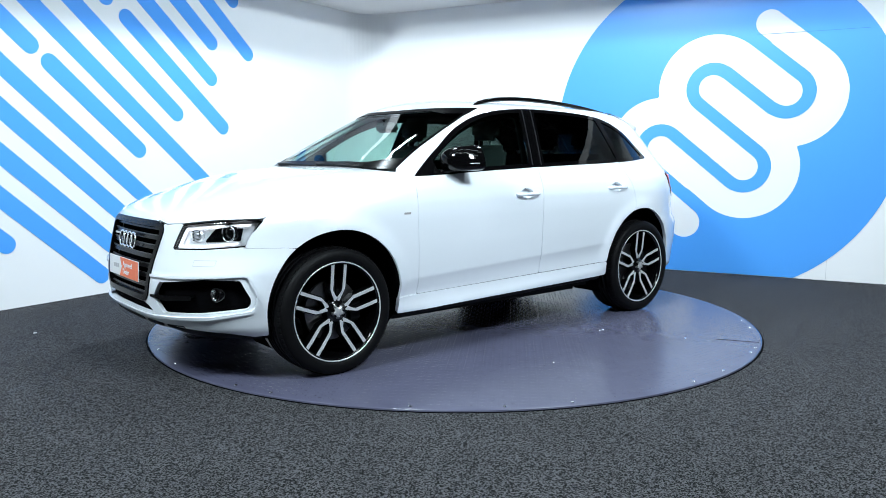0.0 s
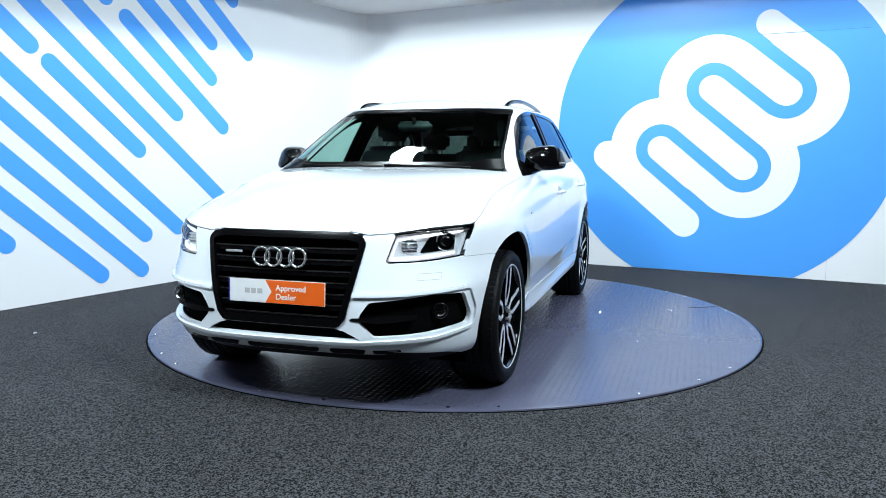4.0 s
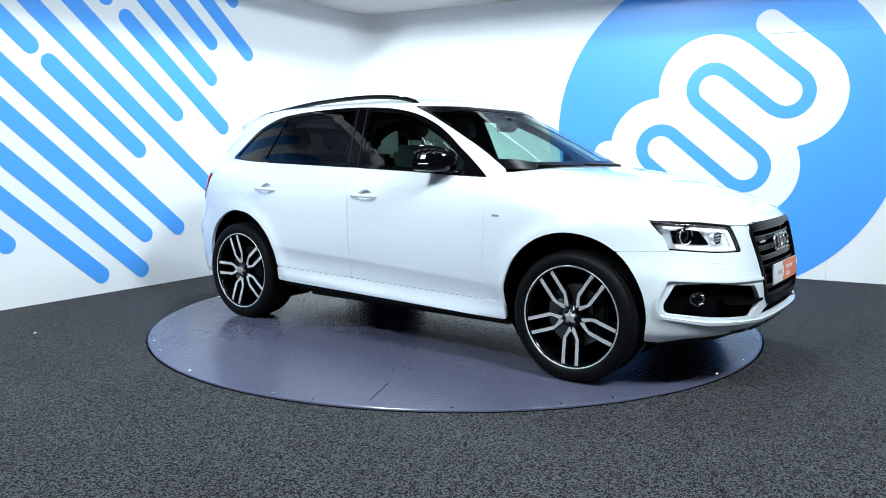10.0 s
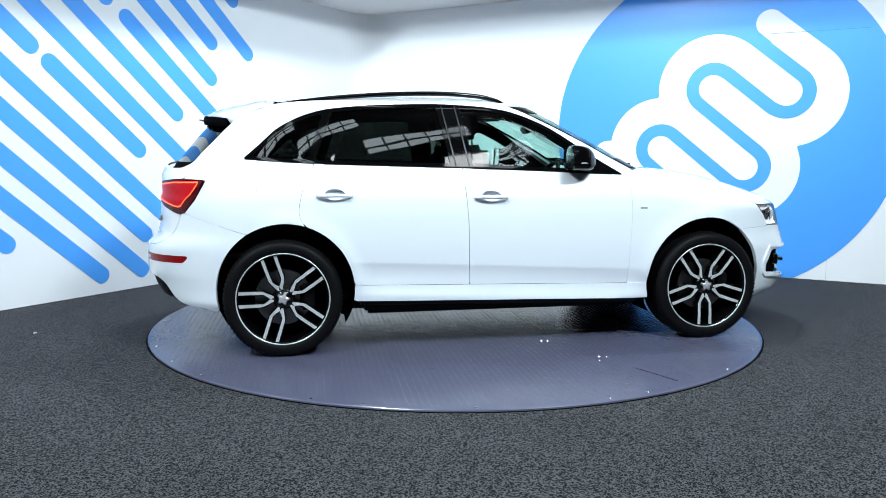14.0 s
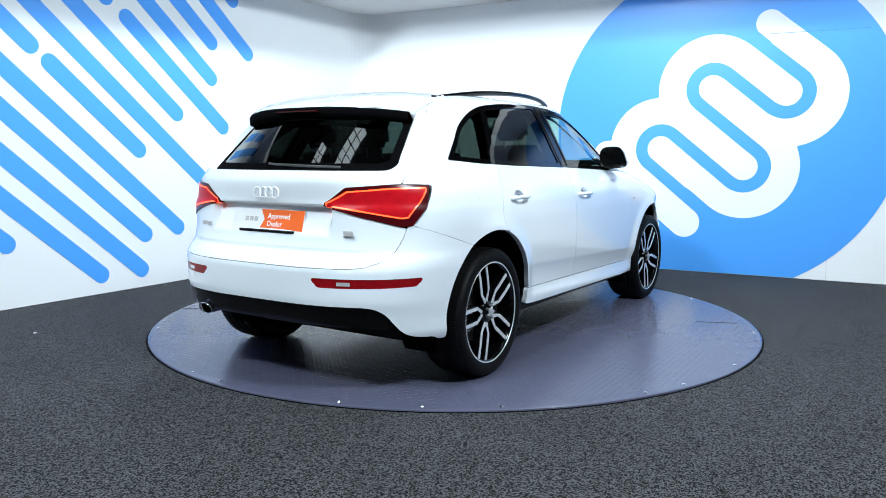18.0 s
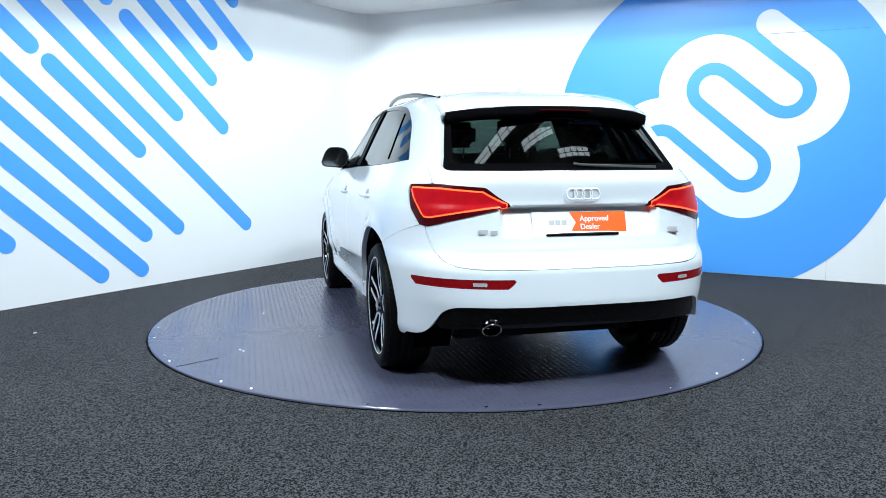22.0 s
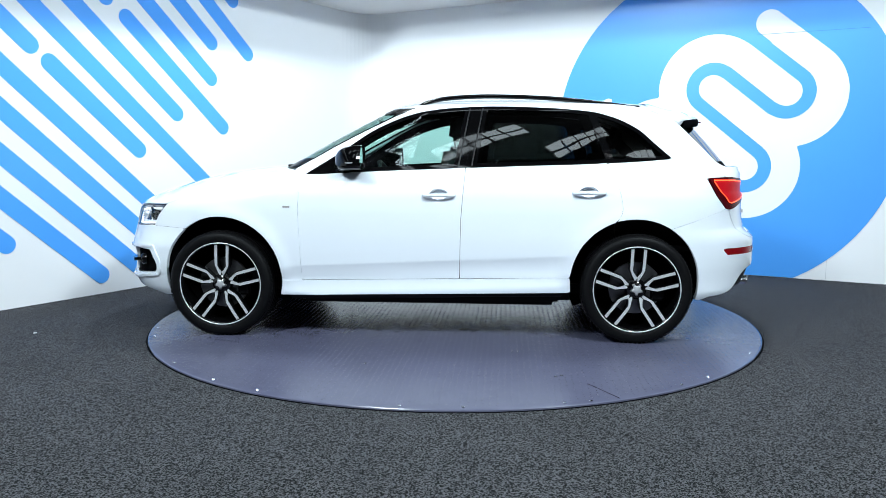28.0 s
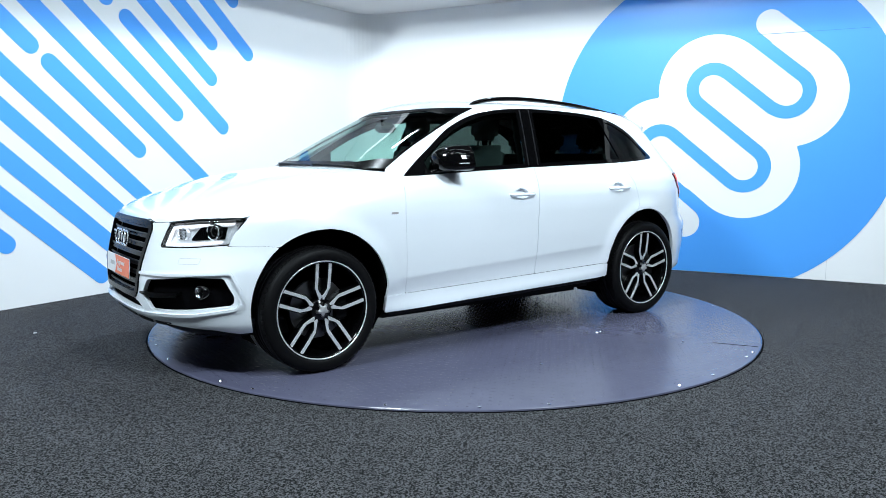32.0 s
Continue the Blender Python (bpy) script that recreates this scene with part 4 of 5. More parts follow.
# ---- car: wells, shell, floor ----
for cx in (1.389, -1.386):
    for sg in (1, -1):
        bm = bmesh.new()
        rows = []
        for i in range(31):
            a = radians(-32 + 244 * i / 30)
            c, s = cx + .428 * math.cos(a), ARCHZ + .428 * math.sin(a)
            ys = min(.895, float(side_y(min(max(c, -1.78), 1.78), max(.25, min(1.1, s)))) - .035)
            rows.append([bm.verts.new((c, sg * ys, s)), bm.verts.new((c, sg * .58, s)), bm.verts.new((cx, sg * .58, ARCHZ - .1))])
        for p, q in zip(rows, rows[1:]):
            bm.faces.new((p[0], p[1], q[1], q[0]))
            bm.faces.new((p[1], p[2], q[1]))
        part("wheel_liner", bm, M_DARK, car)


def shell():
    """Dark inner skin behind the panels, open at the wheel wells."""
    verts, faces = [], []
    zs = np.linspace(.36, 1.10, 18)
    loops = []
    for z in zs:
        th = np.linspace(0, math.pi / 2, 22)
        zz = np.full(22, min(z, .86))
        f = nose()(th * FRONT_S, zz)
        r = tail()(th[::-1] * REAR_S, np.full(22, z))
        xs = np.linspace(f[-1][0] - .05, r[0][0] + .05, 40)
        s = np.stack([xs, side_y(xs, np.full(40, z)), np.full(40, z)], 1)
        f[:, 2] = z
        if z > .86:
            f[:, 0] = np.minimum(f[:, 0], 1.85 - (z - .86) * 2.5)
        loop = np.concatenate([f, s, r])
        loop[:, 0] *= .972
        loop[:, 1] = loop[:, 1] * .955
        loops.append(loop)
    n = len(loops[0])
    for sg in (1, -1):
        base = len(verts)
        for lp in loops:
            verts += [(p[0], p[1] * sg, p[2]) for p in lp]
        for j in range(len(zs) - 1):
            for i in range(n - 1):
                p = loops[j][i]
                q = loops[j + 1][i + 1]
                m = (p + q) / 2
                if m[2] > .80 and m[0] > .80 or min(math.hypot(m[0] - 1.389, m[2] - ARCHZ), math.hypot(m[0] + 1.386, m[2] - ARCHZ)) < .46:
                    continue
                faces.append((base + j * n + i, base + j * n + i + 1, base + (j + 1) * n + i + 1, base + (j + 1) * n + i))
    mesh_ob("inner_shell", verts, faces, M_DARK, car)


shell()
bm = box(-1.78, 1.92, -.60, .60, .212, .40, .06)
box(-.92, .92, -.82, .82, .250, .32, .02, bm=bm)
box(-.90, .90, -.72, .72, .205, .30, .03, bm=bm)
part("underbody", bm, M_BLACK, car)
bm = box(1.0, 2.0, -.56, .56, .30, .86, .05)
part("engine_block", bm, M_DARK, car)
bm = box(-1.85, 1.0, -.80, .80, .60, .64, .01)
part("cabin_floor", bm, M_DARK, car)
bm = box(-2.0, -1.25, -.72, .72, .64, 1.07, .03)
part("parcel_cover", bm, M_SEAT, car)

# ---- car: roof lining, rails, spoiler, aerial ----
plate("roof_lining", lambda U, V: roof_sd(U, V) + .02, (-1.75, .4, -.66, .66), 0.05, on(top(True), 1, -.035), M_LINING, car)


def sweep(pts, ry_, rz_, n=10, bm=None):
    """An oval bar along a line of points."""
    bm = bm or bmesh.new()
    rings = []
    for i, p in enumerate(pts):
        a, b = Vector(pts[max(0, i - 1)]), Vector(pts[min(len(pts) - 1, i + 1)])
        d = (b - a).normalized()
        u = d.cross(Vector((0, 0, 1)))
        u = u.normalized() if u.length > 1e-4 else Vector((1, 0, 0))
        w = u.cross(d)
        rings.append([bm.verts.new(Vector(p) + u * ry_ * math.cos(2 * math.pi * k / n) + w * rz_ * math.sin(2 * math.pi * k / n)) for k in range(n)])
    for p, q in zip(rings, rings[1:]):
        for k in range(n):
            bm.faces.new((p[k], p[(k + 1) % n], q[(k + 1) % n], q[k]))
    bm.faces.new(rings[0]), bm.faces.new(rings[-1])
    return bm


RAIL = smooth_line([(-1.52, .548, 1.518), (-1.43, .554, 1.548), (-1.29, .562, 1.577), (-.90, .575, 1.620), (-.445, .58, 1.640), (-.145, .575, 1.629), (.0, .568, 1.603), (.06, .562, 1.575)])
for sg in (1, -1):
    rail = part("roof_rail", sweep([(x, y * sg, z) for x, y, z in RAIL], .014, .015, 12), M_GLOSS, car, "gloss black roof rail", smooth=True)
    for fx_ in (-1.40, -.02):
        bm = box(fx_ - .05, fx_ + .05, sg * .558 - .014, sg * .558 + .014, 1.535, 1.575, .008)
        part("rail_foot", bm, M_GLOSS, rail)

bm, under = bmesh.new(), bmesh.new()
tops, lows = [], []
for i in range(33):
    y = -.60 + 1.20 * i / 32
    k = abs(y) / .60
    xt = -1.930 + .20 * k**2.6
    row = []
    for j in range(9):
        t = j / 8
        x = -1.50 + (xt + 1.50) * t
        z0 = float(top_z(np.array([max(x, -1.62)]), np.array([y * (1 - .04 * t)]), True)[0])
        zt = 1.502 - .030 * k**3
        z = min(z0 + .006, 1.7) * (1 - t**1.6) + zt * t**1.6 + .012 * math.sin(math.pi * t)
        row.append(bm.verts.new((x, y, z)))
    x, z = row[-1].co.x, row[-1].co.z
    row += [bm.verts.new((x + .002, y, z - .004))]
    tops.append(row)
    lows.append([under.verts.new(q) for q in ((x + .002, y, z - .004), (x - .004, y, z - .010), (x - .006, y, z - .034), (x - .002, y * .995, z - .056), (x + .04, y * .985, z - .066), (x + .14, y * .97, z - .06))])
for grid, b in ((tops, bm), (lows, under)):
    for p, q in zip(grid, grid[1:]):
        for j in range(len(p) - 1):
            b.faces.new((p[j], p[j + 1], q[j + 1], q[j]))
ends = [[v.co.copy() for v in tops[i][:9]] for i in (0, -1)]
part("roof_spoiler", bm, M_WHITE, car, smooth=True)
for line, sg in zip(ends, (-1, 1)):
    bm = bmesh.new()
    rows = []
    for j, p in enumerate(line):
        t = j / 8
        rows.append([bm.verts.new(p + Vector(q)) for q in ((0, sg * .001, .001), (.0, sg * .010, -.006), (.012 * t, sg * .014, -.02 * t - .006), (.03 * t, sg * .012, -.035 * t - .008), (.03 * t, sg * .002, -.035 * t - .008))])
    for p, q in zip(rows, rows[1:]):
        for j in range(4):
            bm.faces.new((p[j], p[j + 1], q[j + 1], q[j]))
    bm.faces.new(rows[-1])
    part("spoiler_cheek", bm, M_WHITE, car, smooth=True)
part("spoiler_underside", under, M_DARK, car, smooth=True)
part("brake_light_strip", box(-1.962, -1.940, -.15, .15, 1.472, 1.479, .002), M_REDDARK, car)
bm = bmesh.new()
fin = [[bm.verts.new((-1.33 + u * .13, w * (.016 if u > 0 else .006), 1.605 + h)) for w in (-1, 1)] for u, h in ((0, 0.0), (0, .052), (.2, .056), (.6, .035), (1, .005), (1, 0))]
for p, q in zip(fin, fin[1:]):
    bm.faces.new((p[0], p[1], q[1], q[0]))
bm.faces.new([p[0] for p in fin]), bm.faces.new([p[1] for p in fin][::-1])
part("aerial_fin", bm, M_WHITE, car)

# ---- car: mirrors, handles ----
for sg in (1, -1):
    def mirror_ring(t, f):
        k = f * max(0.02, 1 - t**4.5) ** .5
        pts = []
        for n_ in range(32):
            cc, ss = math.cos(2 * math.pi * n_ / 32), math.sin(2 * math.pi * n_ / 32)
            cc, ss = math.copysign(abs(cc) ** .62, cc), math.copysign(abs(ss) ** .62, ss)
            lean = .030 * max(0, cc) * (ss + .6) if cc > 0 else 0
            pts.append((.400 + .200 * t, sg * (.955 - .075 * t**1.6 + .108 * k * cc - lean * k), 1.222 - .022 * t**2 + .080 * k * ss))
        return pts
    bm = bmesh.new()
    rings = [[bm.verts.new(p) for p in mirror_ring(i / 18, 1)] for i in range(19)]
    for p, q in zip(rings, rings[1:]):
        for j in range(32):
            bm.faces.new((p[j], p[(j + 1) % 32], q[(j + 1) % 32], q[j]))
    bm.faces.new(rings[-1])
    rim = [[bm.verts.new((x + d, y, z)) for x, y, z in mirror_ring(0, f)] for f, d in ((.999, 0), (.93, .002), (.91, .014))]
    for p, q in zip(rim, rim[1:]):
        for j in range(32):
            bm.faces.new((p[j], p[(j + 1) % 32], q[(j + 1) % 32], q[j]))
    hous = part("door_mirror", bm, M_GLOSS, car, "gloss black door mirror", smooth=True)
    bm = bmesh.new()
    bm.faces.new([bm.verts.new((x + .010, y, z)) for x, y, z in mirror_ring(0, .915)])
    part("mirror_glass", bm, M_CHROME, hous)
    part("mirror_foot", sweep([(.62, sg * .79, 1.120), (.57, sg * .84, 1.136), (.52, sg * .89, 1.150), (.47, sg * .94, 1.160)], .036, .018, 12), M_GLOSS, hous, smooth=True)
    part("indicator", sweep([(.592, sg * .885, 1.186), (.572, sg * .94, 1.186), (.525, sg * 1.005, 1.187), (.45, sg * 1.055, 1.188)], .006, .004, 8), M_SILVER, hous, smooth=True)
    for hx, hz, d in ((-.10, .982, doors_f), (-1.08, 1.0, doors_r)):
        own = d[0 if sg > 0 else 1]
        y0 = float(side_y(hx, hz))
        plate("handle_bowl", lambda U, V: bowl_sd(U, V, hx, hz) - .003, (hx - .08, hx + .08, hz - .05, hz + .05), 0.008, on(side(), sg, -.034), M_WHITE, own)
        pts = [(hx - .105, y0 - .006, hz - .012), (hx - .095, y0 + .018, hz - .012), (hx - .05, y0 + .033, hz - .011), (hx, y0 + .036, hz - .010), (hx + .05, y0 + .033, hz - .011), (hx + .09, y0 + .02, hz - .012), (hx + .102, y0 - .006, hz - .012)]
        part("door_handle", sweep([(x, sg * y, z + .005) for x, y, z in smooth_line(pts, 4)], .010, .0115, 12), M_WHITE, own, smooth=True)
    # side badge and quarter panel seam details
    plate("side_badge", lambda U, V: np.maximum(abs(U - .925) - .024, abs(V - .895) - .006), (.88, .96, .88, .91), 0.004, on(side(), sg, .003), M_GREY, car, back=.003)
    # black strip added below the sill in place of the shade there
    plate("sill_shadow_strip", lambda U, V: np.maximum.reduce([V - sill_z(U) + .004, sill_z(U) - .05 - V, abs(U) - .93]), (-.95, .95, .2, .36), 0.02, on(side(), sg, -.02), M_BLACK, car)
plate("fuel_flap", lambda U, V: np.maximum(abs(round_sd([(-1.545, .997), (-1.354, .997), (-1.354, 1.14), (-1.545, 1.14)], U, V, .03)) - .0014, U - 9), (-1.57, -1.33, .98, 1.16), 0.005, on(side(), -1, .0008), M_PALE, car)


# ---- car: emblems, plates, exhaust, wipers ----
def rings_badge(x, z, R, r, gap, lean, facing, finish):
    for k in range(4):
        bm = bmesh.new()
        loops = []
        for i in range(36):
            a = 2 * math.pi * i / 36
            loops.append([bm.verts.new((r * .8 * math.sin(b), (k - 1.5) * gap + (R + r * math.cos(b)) * math.cos(a), (R + r * math.cos(b)) * math.sin(a))) for b in [2 * math.pi * j / 8 for j in range(8)]])
        for i in range(36):
            p, q = loops[i], loops[(i + 1) % 36]
            for j in range(8):
                bm.faces.new((p[j], p[(j + 1) % 8], q[(j + 1) % 8], q[j]))
        bmesh.ops.transform(bm, matrix=pose(x + (k % 2) * .002 * facing, 0, z, 0, lean, 0), verts=bm.verts[:])
        part("emblem_ring", bm, finish, car, smooth=True)


rings_badge(float(end_x(0, .757)) + .012, .757, .0435, .0062, .065, -8, 1, M_EMBLEM)
rings_badge(float(end_x(0, 1.045, True)) - .008, 1.043, .0275, .0042, .0425, 4, -1, M_BADGE)


def text_mesh(name, body, size, m, material, parent):
    cu = bpy.data.curves.new(name, "FONT")
    cu.body, cu.size, cu.extrude, cu.offset = body, size, 0.0006, size * .012
    tmp = new(name + "_curve", cu)
    bpy.context.view_layer.update()
    me = bpy.data.meshes.new_from_object(tmp.evaluated_get(bpy.context.evaluated_depsgraph_get()))
    bpy.data.objects.remove(tmp)
    me.transform(m)
    me.materials.clear()
    me.materials.append(material)
    ob = new(name, me)
    ob.parent = parent
    return ob


def number_plate(m, rear):
    """A dealer's plate in its own plane: x across, y up, z towards the viewer."""
    bm = box(-.26, .26, -.056, .056, -.006, 0, .002, m=m)
    pl = part("number_plate", bm, M_PLATE, car, "white and orange dealer plate with the words Approved Dealer")
    pts = [(-.055, -.054), (.258, -.054), (.258, .054), (-.055, .054), (-.022, 0)]
    bm = bmesh.new()
    lo, hi = [bm.verts.new((x, y, .0)) for x, y in pts], [bm.verts.new((x, y, .0015)) for x, y in pts]
    bm.faces.new(hi)
    for i in range(5):
        bm.faces.new((lo[i], lo[(i + 1) % 5], hi[(i + 1) % 5], hi[i]))
    bmesh.ops.transform(bm, matrix=m, verts=bm.verts[:])
    part("orange_field", bm, M_ORANGE, pl)
    text_mesh("word_top", "Approved", .040, m @ Matrix.Translation((.0, .006, .0018)), M_PLATE, pl)
    text_mesh("word_low", "Dealer", .040, m @ Matrix.Translation((.0, -.036, .0018)), M_PLATE, pl)
    for k in range(3):
        bm = box(-.168 + k * .034, -.168 + k * .034 + .027, -.012, .012, 0, .0012)
        bmesh.ops.transform(bm, matrix=m, verts=bm.verts[:])
        part("emblem_bar", bm, M_PALE, pl)
    if not rear:
        part("blue_edge", box(-.259, -.252, -.055, .055, 0, .0012, m=m), M_NAVY, pl)


number_plate(Matrix.Translation((float(end_x(0, .596)) + .014, -.005, .594)) @ Matrix(((0, 0, 1, 0), (1, 0, 0, 0), (0, 1, 0, 0), (0, 0, 0, 1))) @ pose(0, 0, 0, -3), False)
number_plate(Matrix.Translation((float(end_x(0, .9, True)) + .022, .008, .898)) @ Matrix(((0, 0, -1, 0), (-1, 0, 0, 0), (0, 1, 0, 0), (0, 0, 0, 1))) @ pose(0, 0, 0, -15), True)
part("plate_holder", box(-2.212, -2.185, -.20, .20, .832, .846, .003), M_BLACK, car)
for y0, w_, z0 in ((.520, .05, .858), (.468, .035, .854), (-.525, .075, .850), (-.525, .085, .834)):
    xx = float(end_x(y0, z0, True)) - .002
    part("rear_badge", box(xx - .004, xx + .004, y0 - w_ / 2, y0 + w_ / 2, z0 - .012 + (.008 if z0 < .84 else 0), z0 + .012 - (.008 if z0 < .84 else 0), .002), M_PALE if z0 > .84 else M_GREY, car)
part("grille_badge", box(float(end_x(.27, .775)) - .012, float(end_x(.27, .775)) - .002, -.315, -.225, .768, .779, .002), M_SILVER, car)
for prof, nm, mt in (([(.049, .12), (.052, .0), (.053, -.004), (.051, -.008), (.047, -.006), (.046, .02)], "exhaust_tip", M_CHROME), ([(.0462, .018), (.045, .10), (.0005, .10)], "exhaust_bore", M_DARK)):
    bm = lathe(prof, 32, "x")
    for v in bm.verts:
        v.co.z *= .70 if v.co.z > 0 else .58
        v.co.x -= v.co.z * .35
    bmesh.ops.transform(bm, matrix=pose(-2.215, .487, .368), verts=bm.verts[:])
    pipe = part(nm, bm, mt, car if nm == "exhaust_tip" else pipe, "oval chrome exhaust tip" if nm == "exhaust_tip" else "", smooth=True)
pts = [(float(end_x(y, z, True)) + .014, y, z) for y, z in ((.03, 1.196), (-.02, 1.190), (-.20, 1.184), (-.45, 1.178))]
part("rear_wiper", sweep(pts, .005, .0065, 8), M_BEAM, car, "rear wiper arm on the glass", smooth=True)

for y0, y1 in ((.58, .02), (.02, -.56)):
    line = [(y0 + (y1 - y0) * k / 8, 1.166 + .012 * k / 8) for k in range(9)]
    part("wiper", sweep([(float(end_x(y, z, False, True)) + .012, y, z) for y, z in line], .006, .007, 8), M_BLACK, car, "black windscreen wiper", smooth=True)

# ---- car: cabin ----
def seat(x, y, lean=12, wide=.25, headrest=True):
    bm = box(-.26, .26, -wide, wide, -.07, .07, .05, segs=3)
    bmesh.ops.transform(bm, matrix=pose(x + .18, y, .76, 0, -6, 0), verts=bm.verts[:])
    s = part("seat", bm, M_SEAT, car, smooth=True)
    bm = box(-.06, .06, -wide, wide, 0, .58, .05, segs=3)
    bmesh.ops.transform(bm, matrix=pose(x - .08, y, .74, 0, -lean, 0), verts=bm.verts[:])
    part("backrest", bm, M_SEAT, s, smooth=True)
    if headrest:
        bm = box(-.055, .055, -.13, .13, 0, .19, .038, segs=3)
        bmesh.ops.transform(bm, matrix=pose(x - .215, y, 1.345, 0, -lean * .6, 0), verts=bm.verts[:])
        part("headrest", bm, M_SEAT, s, smooth=True)
        for d in (-.06, .06):
            part("headrest_post", sweep([(x - .20, y + d, 1.26), (x - .215, y + d, 1.37)], .006, .006, 8), M_STEEL, s)


seat(-.01, .37), seat(.09, -.37)
bm = box(-1.05, -.62, -.66, .66, .68, .84, .05, segs=3)
bench = part("rear_bench", bm, M_SEAT, car, smooth=True)
bm = box(-.07, .07, -.66, .66, 0, .50, .05, segs=3)
bmesh.ops.transform(bm, matrix=pose(-1.12, 0, .76, 0, -14, 0), verts=bm.verts[:])
part("backrest", bm, M_SEAT, bench, smooth=True)
for y in (-.42, 0, .42):
    bm = box(-.05, .05, -.125, .125, 0, .15, .035, segs=3)
    bmesh.ops.transform(bm, matrix=pose(-1.28, y, 1.285, 0, -8, 0), verts=bm.verts[:])
    part("headrest", bm, M_SEAT, bench, smooth=True)
    for d in (-.06, .06):
        part("headrest_post", sweep([(-1.255, y + d, 1.22), (-1.275, y + d, 1.31)], .006, .006, 8), M_STEEL, bench)
bm = box(.52, .98, -.74, .74, .70, 1.075, .06, segs=3)
part("dashboard", bm, M_SEAT, car, smooth=True)
bm = bmesh.new()
loops = []
for i in range(32):
    a = 2 * math.pi * i / 32
    loops.append([bm.verts.new(((.185 + .016 * math.cos(b)) * math.cos(a), (.185 + .016 * math.cos(b)) * math.sin(a), .016 * math.sin(b))) for b in [2 * math.pi * j / 8 for j in range(8)]])
for i in range(32):
    for j in range(8):
        bm.faces.new((loops[i][j], loops[i][(j + 1) % 8], loops[(i + 1) % 32][(j + 1) % 8], loops[(i + 1) % 32][j]))
bmesh.ops.transform(bm, matrix=pose(.42, -.37, 1.02, 0, -62, 0), verts=bm.verts[:])
sw = part("steering_wheel", bm, M_BLACK, car, smooth=True)
bm = box(-.06, .06, -.17, .17, -.03, .0, .02)
bmesh.ops.transform(bm, matrix=pose(.42, -.37, 1.02, 0, -62, 0), verts=bm.verts[:])
part("wheel_boss", bm, M_BLACK, sw)
bm = box(-.02, .02, -.125, .125, -.037, .037, .018, segs=3)
bmesh.ops.transform(bm, matrix=pose(.40, 0, 1.435, 0, 14, 0), verts=bm.verts[:])
im = part("interior_mirror", bm, M_MIRBACK, car, smooth=True)
part("mirror_stem", sweep([(.42, 0, 1.45), (.425, 0, 1.495)], .014, .014, 8), M_BLACK, im)

# ---- turntable details ----
def tread(name, parent):
    """Raised lozenges of tread plate, turned by right angles in turn."""
    verts, faces = [], []
    pitch = .037
    n = int(RT / pitch) + 1
    for i in range(-n, n + 1):
        for j in range(-n, n + 1):
            x, y = i * pitch, j * pitch
            if math.hypot(x, y) > RT - .05:
                continue
            a = math.pi / 4 if (i + j) % 2 else -math.pi / 4
            c, s, b = math.cos(a), math.sin(a), len(verts)
            for u, w, h in ((-.016, 0, .0), (0, -.0062, .0), (.016, 0, .0), (0, .0062, .0), (0, 0, .0009)):
                verts.append((x + u * c - w * s, y + u * s + w * c, .0122 + h))
            faces += [(b, b + 1, b + 4), (b + 1, b + 2, b + 4), (b + 2, b + 3, b + 4), (b + 3, b, b + 4)]
    return tagged(mesh_ob(name, verts, faces, M_DISC, parent), kind="stuff")


tread("tread_pattern", turntable)
for k in range(26):
    a = 2 * math.pi * (k + .3 * math.sin(k * 2.3)) / 26
    bm = lathe([(.0005, .0165), (.007, .016), (.009, .0135), (.009, .012)], 10, "z")
    bmesh.ops.transform(bm, matrix=Matrix.Translation(((RT - .045) * math.cos(a), (RT - .045) * math.sin(a), 0)), verts=bm.verts[:])
    part("bolt", bm, M_CHROME, turntable)
for x, y in ((.42, -.932), (.465, -.94), (.65, -1.38), (.70, -1.389), (-.407, -1.456), (-.45, 1.076), (-.487, 1.075), (-.69, 1.61), (-.725, 1.588), (-.844, 2.024), (.428, 1.432), (.625, -1.455)):
    bm = lathe([(.0005, .0165), (.007, .016), (.0085, .0135), (.0085, .012)], 10, "z")
    bmesh.ops.transform(bm, matrix=Matrix.Translation((x, y, 0)), verts=bm.verts[:])
    part("bolt", bm, M_CHROME, turntable)
for x0, y0, x1, y1 in ((-.87, 1.76, -1.01, 2.0), (.78, -1.68, .90, -1.96)):
    d = Vector((x1 - x0, y1 - y0, 0)).normalized()
    w = Vector((-d.y, d.x, 0)) * .001
    a, b = Vector((x0, y0, .0146)) * 1, Vector((x1, y1, .0146)) * 1
    k = .985
    mesh_ob("plate_seam", [(a.x * k + w.x, a.y * k + w.y, .0145), (a.x * k - w.x, a.y * k - w.y, .0145), (b.x * k - w.x, b.y * k - w.y, .0145), (b.x * k + w.x, b.y * k + w.y, .0145),
                           (a.x * k + w.x, a.y * k + w.y, .012), (a.x * k - w.x, a.y * k - w.y, .012), (b.x * k - w.x, b.y * k - w.y, .012), (b.x * k + w.x, b.y * k + w.y, .012)],
            [(0, 1, 2, 3), (0, 4, 5, 1), (2, 6, 7, 3), (1, 5, 6, 2), (3, 7, 4, 0)], M_DARK, turntable)

scrap = part("paper_scrap", box(-.011, .011, -.006, .006, .0, .003, .001), M_PLATE, None)
scrap.matrix_world = pose(-2.96, -.608, .0005, 0, 0, 25)
tagged(scrap, "tiny white scrap of paper on the carpet", "paper scrap")

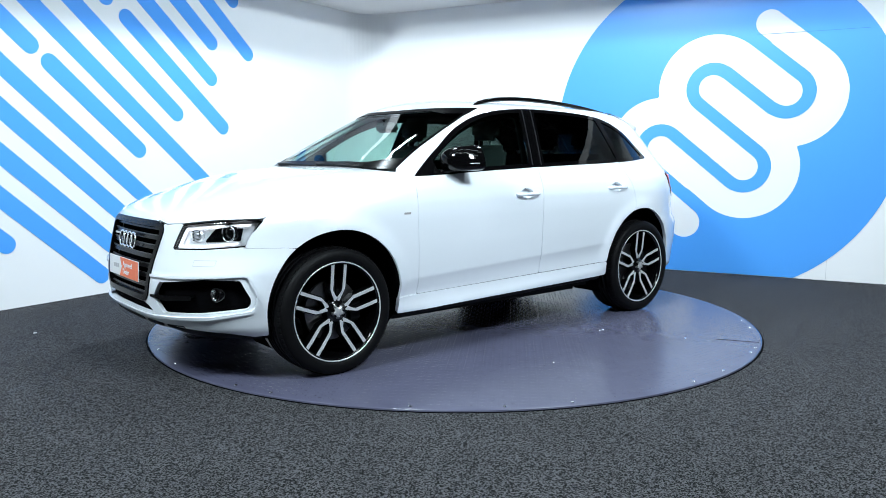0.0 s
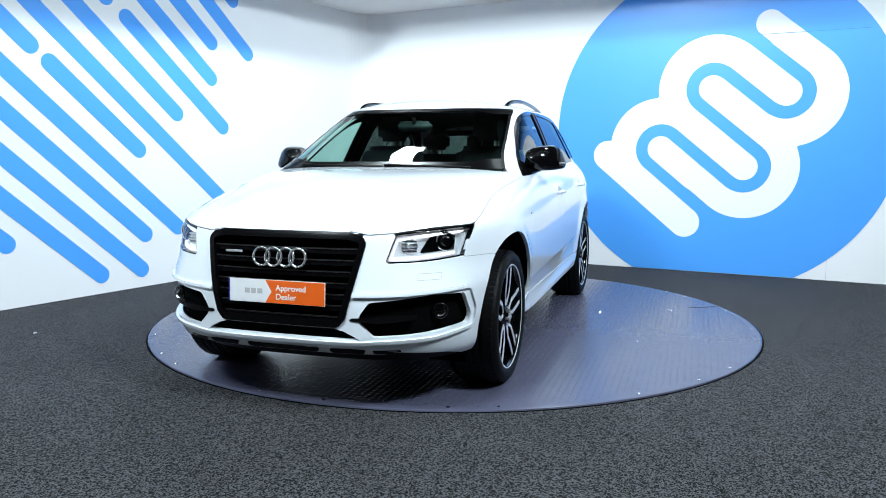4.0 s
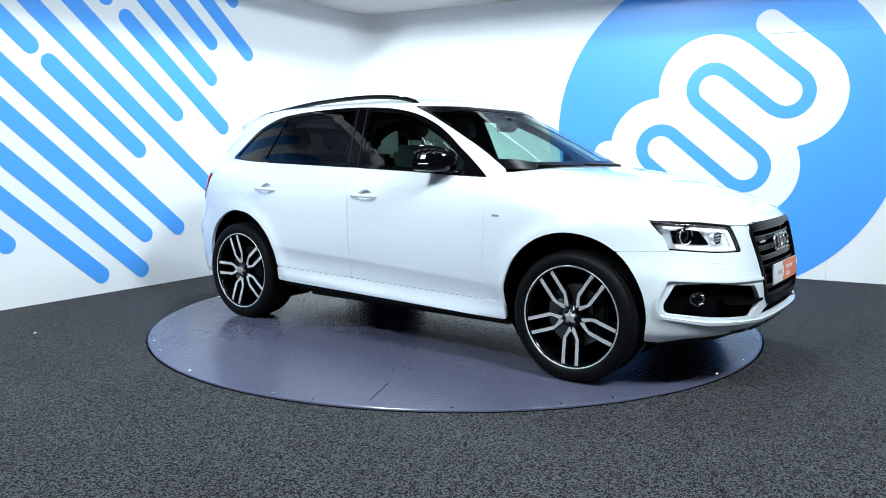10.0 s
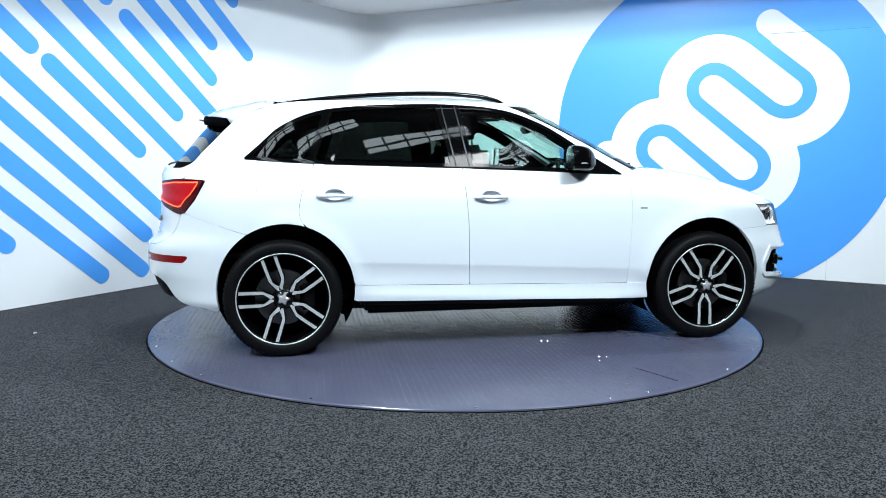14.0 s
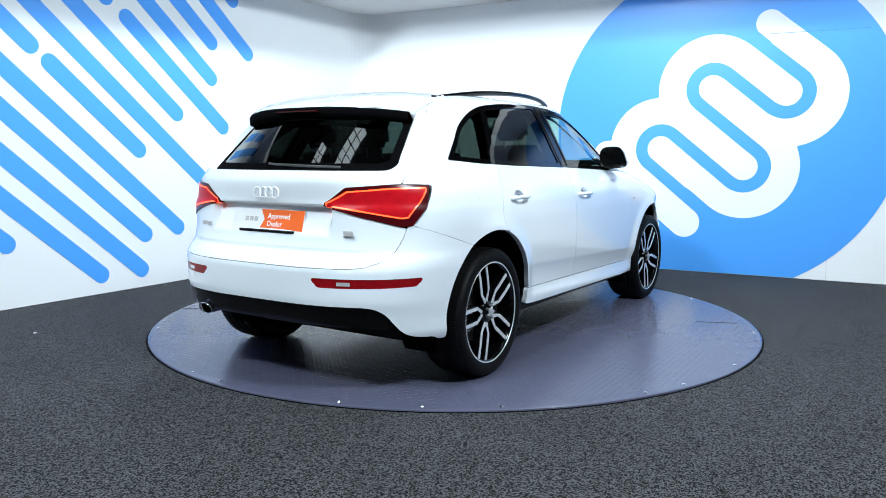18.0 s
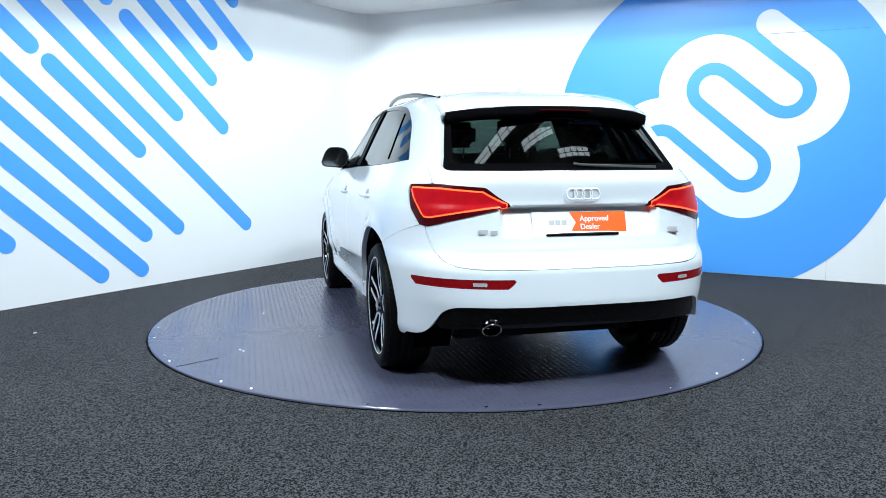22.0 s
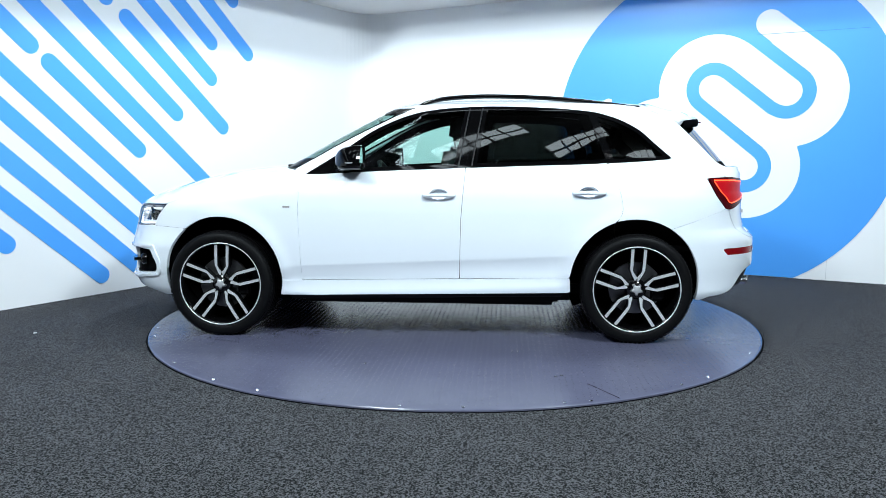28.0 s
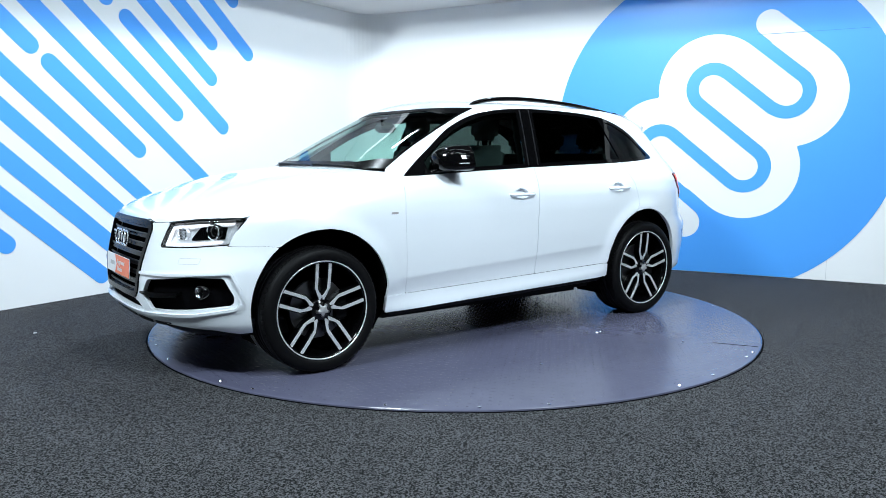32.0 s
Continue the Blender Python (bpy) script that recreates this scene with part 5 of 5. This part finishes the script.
# ---- wall joints ----
for s in (5.5, 7.6):
    a, b = CORNER + UR * (s - .0015) + NR * .0012, CORNER + UR * (s + .0015) + NR * .0012
    tagged(mesh_ob("trim", [(a.x, a.y, 0), (b.x, b.y, 0), (b.x, b.y, .55), (a.x, a.y, .55)], [(0, 1, 2, 3)], M_JOINT), "thin joint between wall boards", "joint", kind="structure")

SEAM = [CORNER + UR * s + NR * .0052 + Vector((0, 0, z)) for s, z in ((4.75, 2.456), (5.75, 2.453))]
tagged(mesh_ob("trim", [SEAM[0], SEAM[1], SEAM[1] + Vector((0, 0, .004)), SEAM[0] + Vector((0, 0, .004))], [(0, 1, 2, 3)], M_SEAM), "fine seam between two sheets of blue vinyl", "seam", kind="structure")

# ---- the hall behind the camera ----
for name, x0, x1, y0, y1 in (("wall_south", -13, 13, -12.3, -12), ("wall_east", 12.7, 13, -12, 9.5), ("wall_far_west", -13, -12.7, -12, 9.5), ("wall_far_north", -13, 13, 9.5, 9.8)):
    tagged(part(name, box(x0, x1, y0, y1, 0, HALL), M_ROOF), "plain dark hall wall", "wall", kind="structure")
# roof over the hall with a row of slanting skylights
ROOF_AT = Matrix.Translation((0, -3.2, HALL))
bm = box(-13, 13, -9.2, 13, 0, .2)
roof_ob = part("hall_roof", bm, M_ROOF)
roof_ob.matrix_world = ROOF_AT
tagged(roof_ob, "dark hall roof with narrow skylights", "roof", kind="structure")
for k in range(7):
    for y in (-2.25, -4.65):
        sk = new("skylight")
        sk.matrix_world = Matrix.Translation((-5.6 + 1.75 * k, y, HALL - .09)) @ Matrix.Rotation(radians(-58), 4, "Z")
        tagged(sk, "narrow roof skylight with steel glazing bars", "skylight", group="hall skylights")
        for j in range(5):
            y0 = -.80 + j * .32
            part("pane", box(-.18, .18, y0 + .012, y0 + .308, .05, .07), M_SKYLIGHT, sk)
            part("glazing_bar", box(-.18, .18, y0 - .012, y0 + .012, .0, .089, .004), M_BEAM, sk)
        part("glazing_bar", box(-.012, .012, -.80, .80, .0, .048, .004), M_BEAM, sk)
for y in (-7.5, -4.6, 1.6, 4.5):
    tr = new("roof_truss")
    tr.matrix_world = ROOF_AT @ Matrix.Translation((0, y, -.45))
    tagged(tr, "dark steel roof truss under the skylights", "truss", group="hall roof trusses")
    part("chord", box(-9, 9, -.04, .04, -.04, .04), M_BEAM, tr)
    part("chord", box(-9, 9, -.04, .04, .37, .448), M_BEAM, tr)
    for i in range(18):
        p, q = Vector((-9 + i, 0, .03 if i % 2 else .4)), Vector((-8 + i, 0, .4 if i % 2 else .03))
        part("web", sweep([p, q], .022, .022, 6), M_BEAM, tr)
# small high-bay lamps
for x, y in ((-2.4, -4.4), (-.3, -4.7), (1.9, -4.3), (4.2, -5.0)):
    hb = part("high_bay_lamp", box(-.34, .34, -.19, .19, 0, .09, .015), M_BEAM, None)
    hb.matrix_world = pose(x, y, 5.2, 0, 0, 20)
    tagged(hb, "small flat lit lamp hung from the hall roof", "lamp", group="hall high-bay lamps")
    part("lit_panel", box(-.30, .30, -.15, .15, -.006, -.001), M_LAMP, hb)
    for d in (-.2, .2):
        part("hanger", sweep([(d, 0, .085), (d, 0, HALL - 5.2)], .006, .006, 6), M_BEAM, hb)
# floodlight housings
for lx, ly, lz, watts, face, big in LAMPS:
    fl = part("floodlight", box(-.45 * big - .06, .45 * big + .06, -.3 * big - .06, .3 * big + .06, .02, .12, .02), M_BEAM, None)
    fl.matrix_world = look((lx, ly, lz), face)
    tagged(fl, "flat square floodlight hung from the hall roof", "floodlight", group="hall floodlights")
    for d in (-.4, .4):
        a = fl.matrix_world.inverted() @ (fl.matrix_world @ Vector((d, 0, .11)) + Vector((0, 0, HALL - lz)))
        part("hanger", sweep([(d, 0, .11), a], .01, .01, 6), M_BEAM, fl)


def motions():
    turn = [(0, -139.57), (0.5, -139.52), (1, -138.46), (1.5, -135.87), (2, -131.37), (2.5, -125.79), (3, -119.63), (3.5, -113.64), (5, -95.51), (6, -83.49), (7, -71.54), (8, -59.75), (9, -47.96), (10, -36.18), (11, -24.39), (12, -12.61), (13, -0.82), (14, 10.97), (15, 22.73), (16, 34.49), (17, 46.25), (18, 58.01), (19, 69.85), (20, 81.68), (21, 93.61), (22, 105.53), (23, 117.46), (24, 129.28), (25, 141.1), (26, 152.82), (27, 164.46), (28, 175.99), (29, 187.41), (30, 198.79), (30.5, 204.5), (31, 210.3), (31.5, 214.6), (32, 217.09)]
    for thing, base in ((turntable, pose(0, 0, 0)), (car, pose(0.142, -0.111, 0.012))):
        walk(thing, [(t, pose(0, 0, 0, 0, 0, a) @ base) for t, a in turn])


motions()
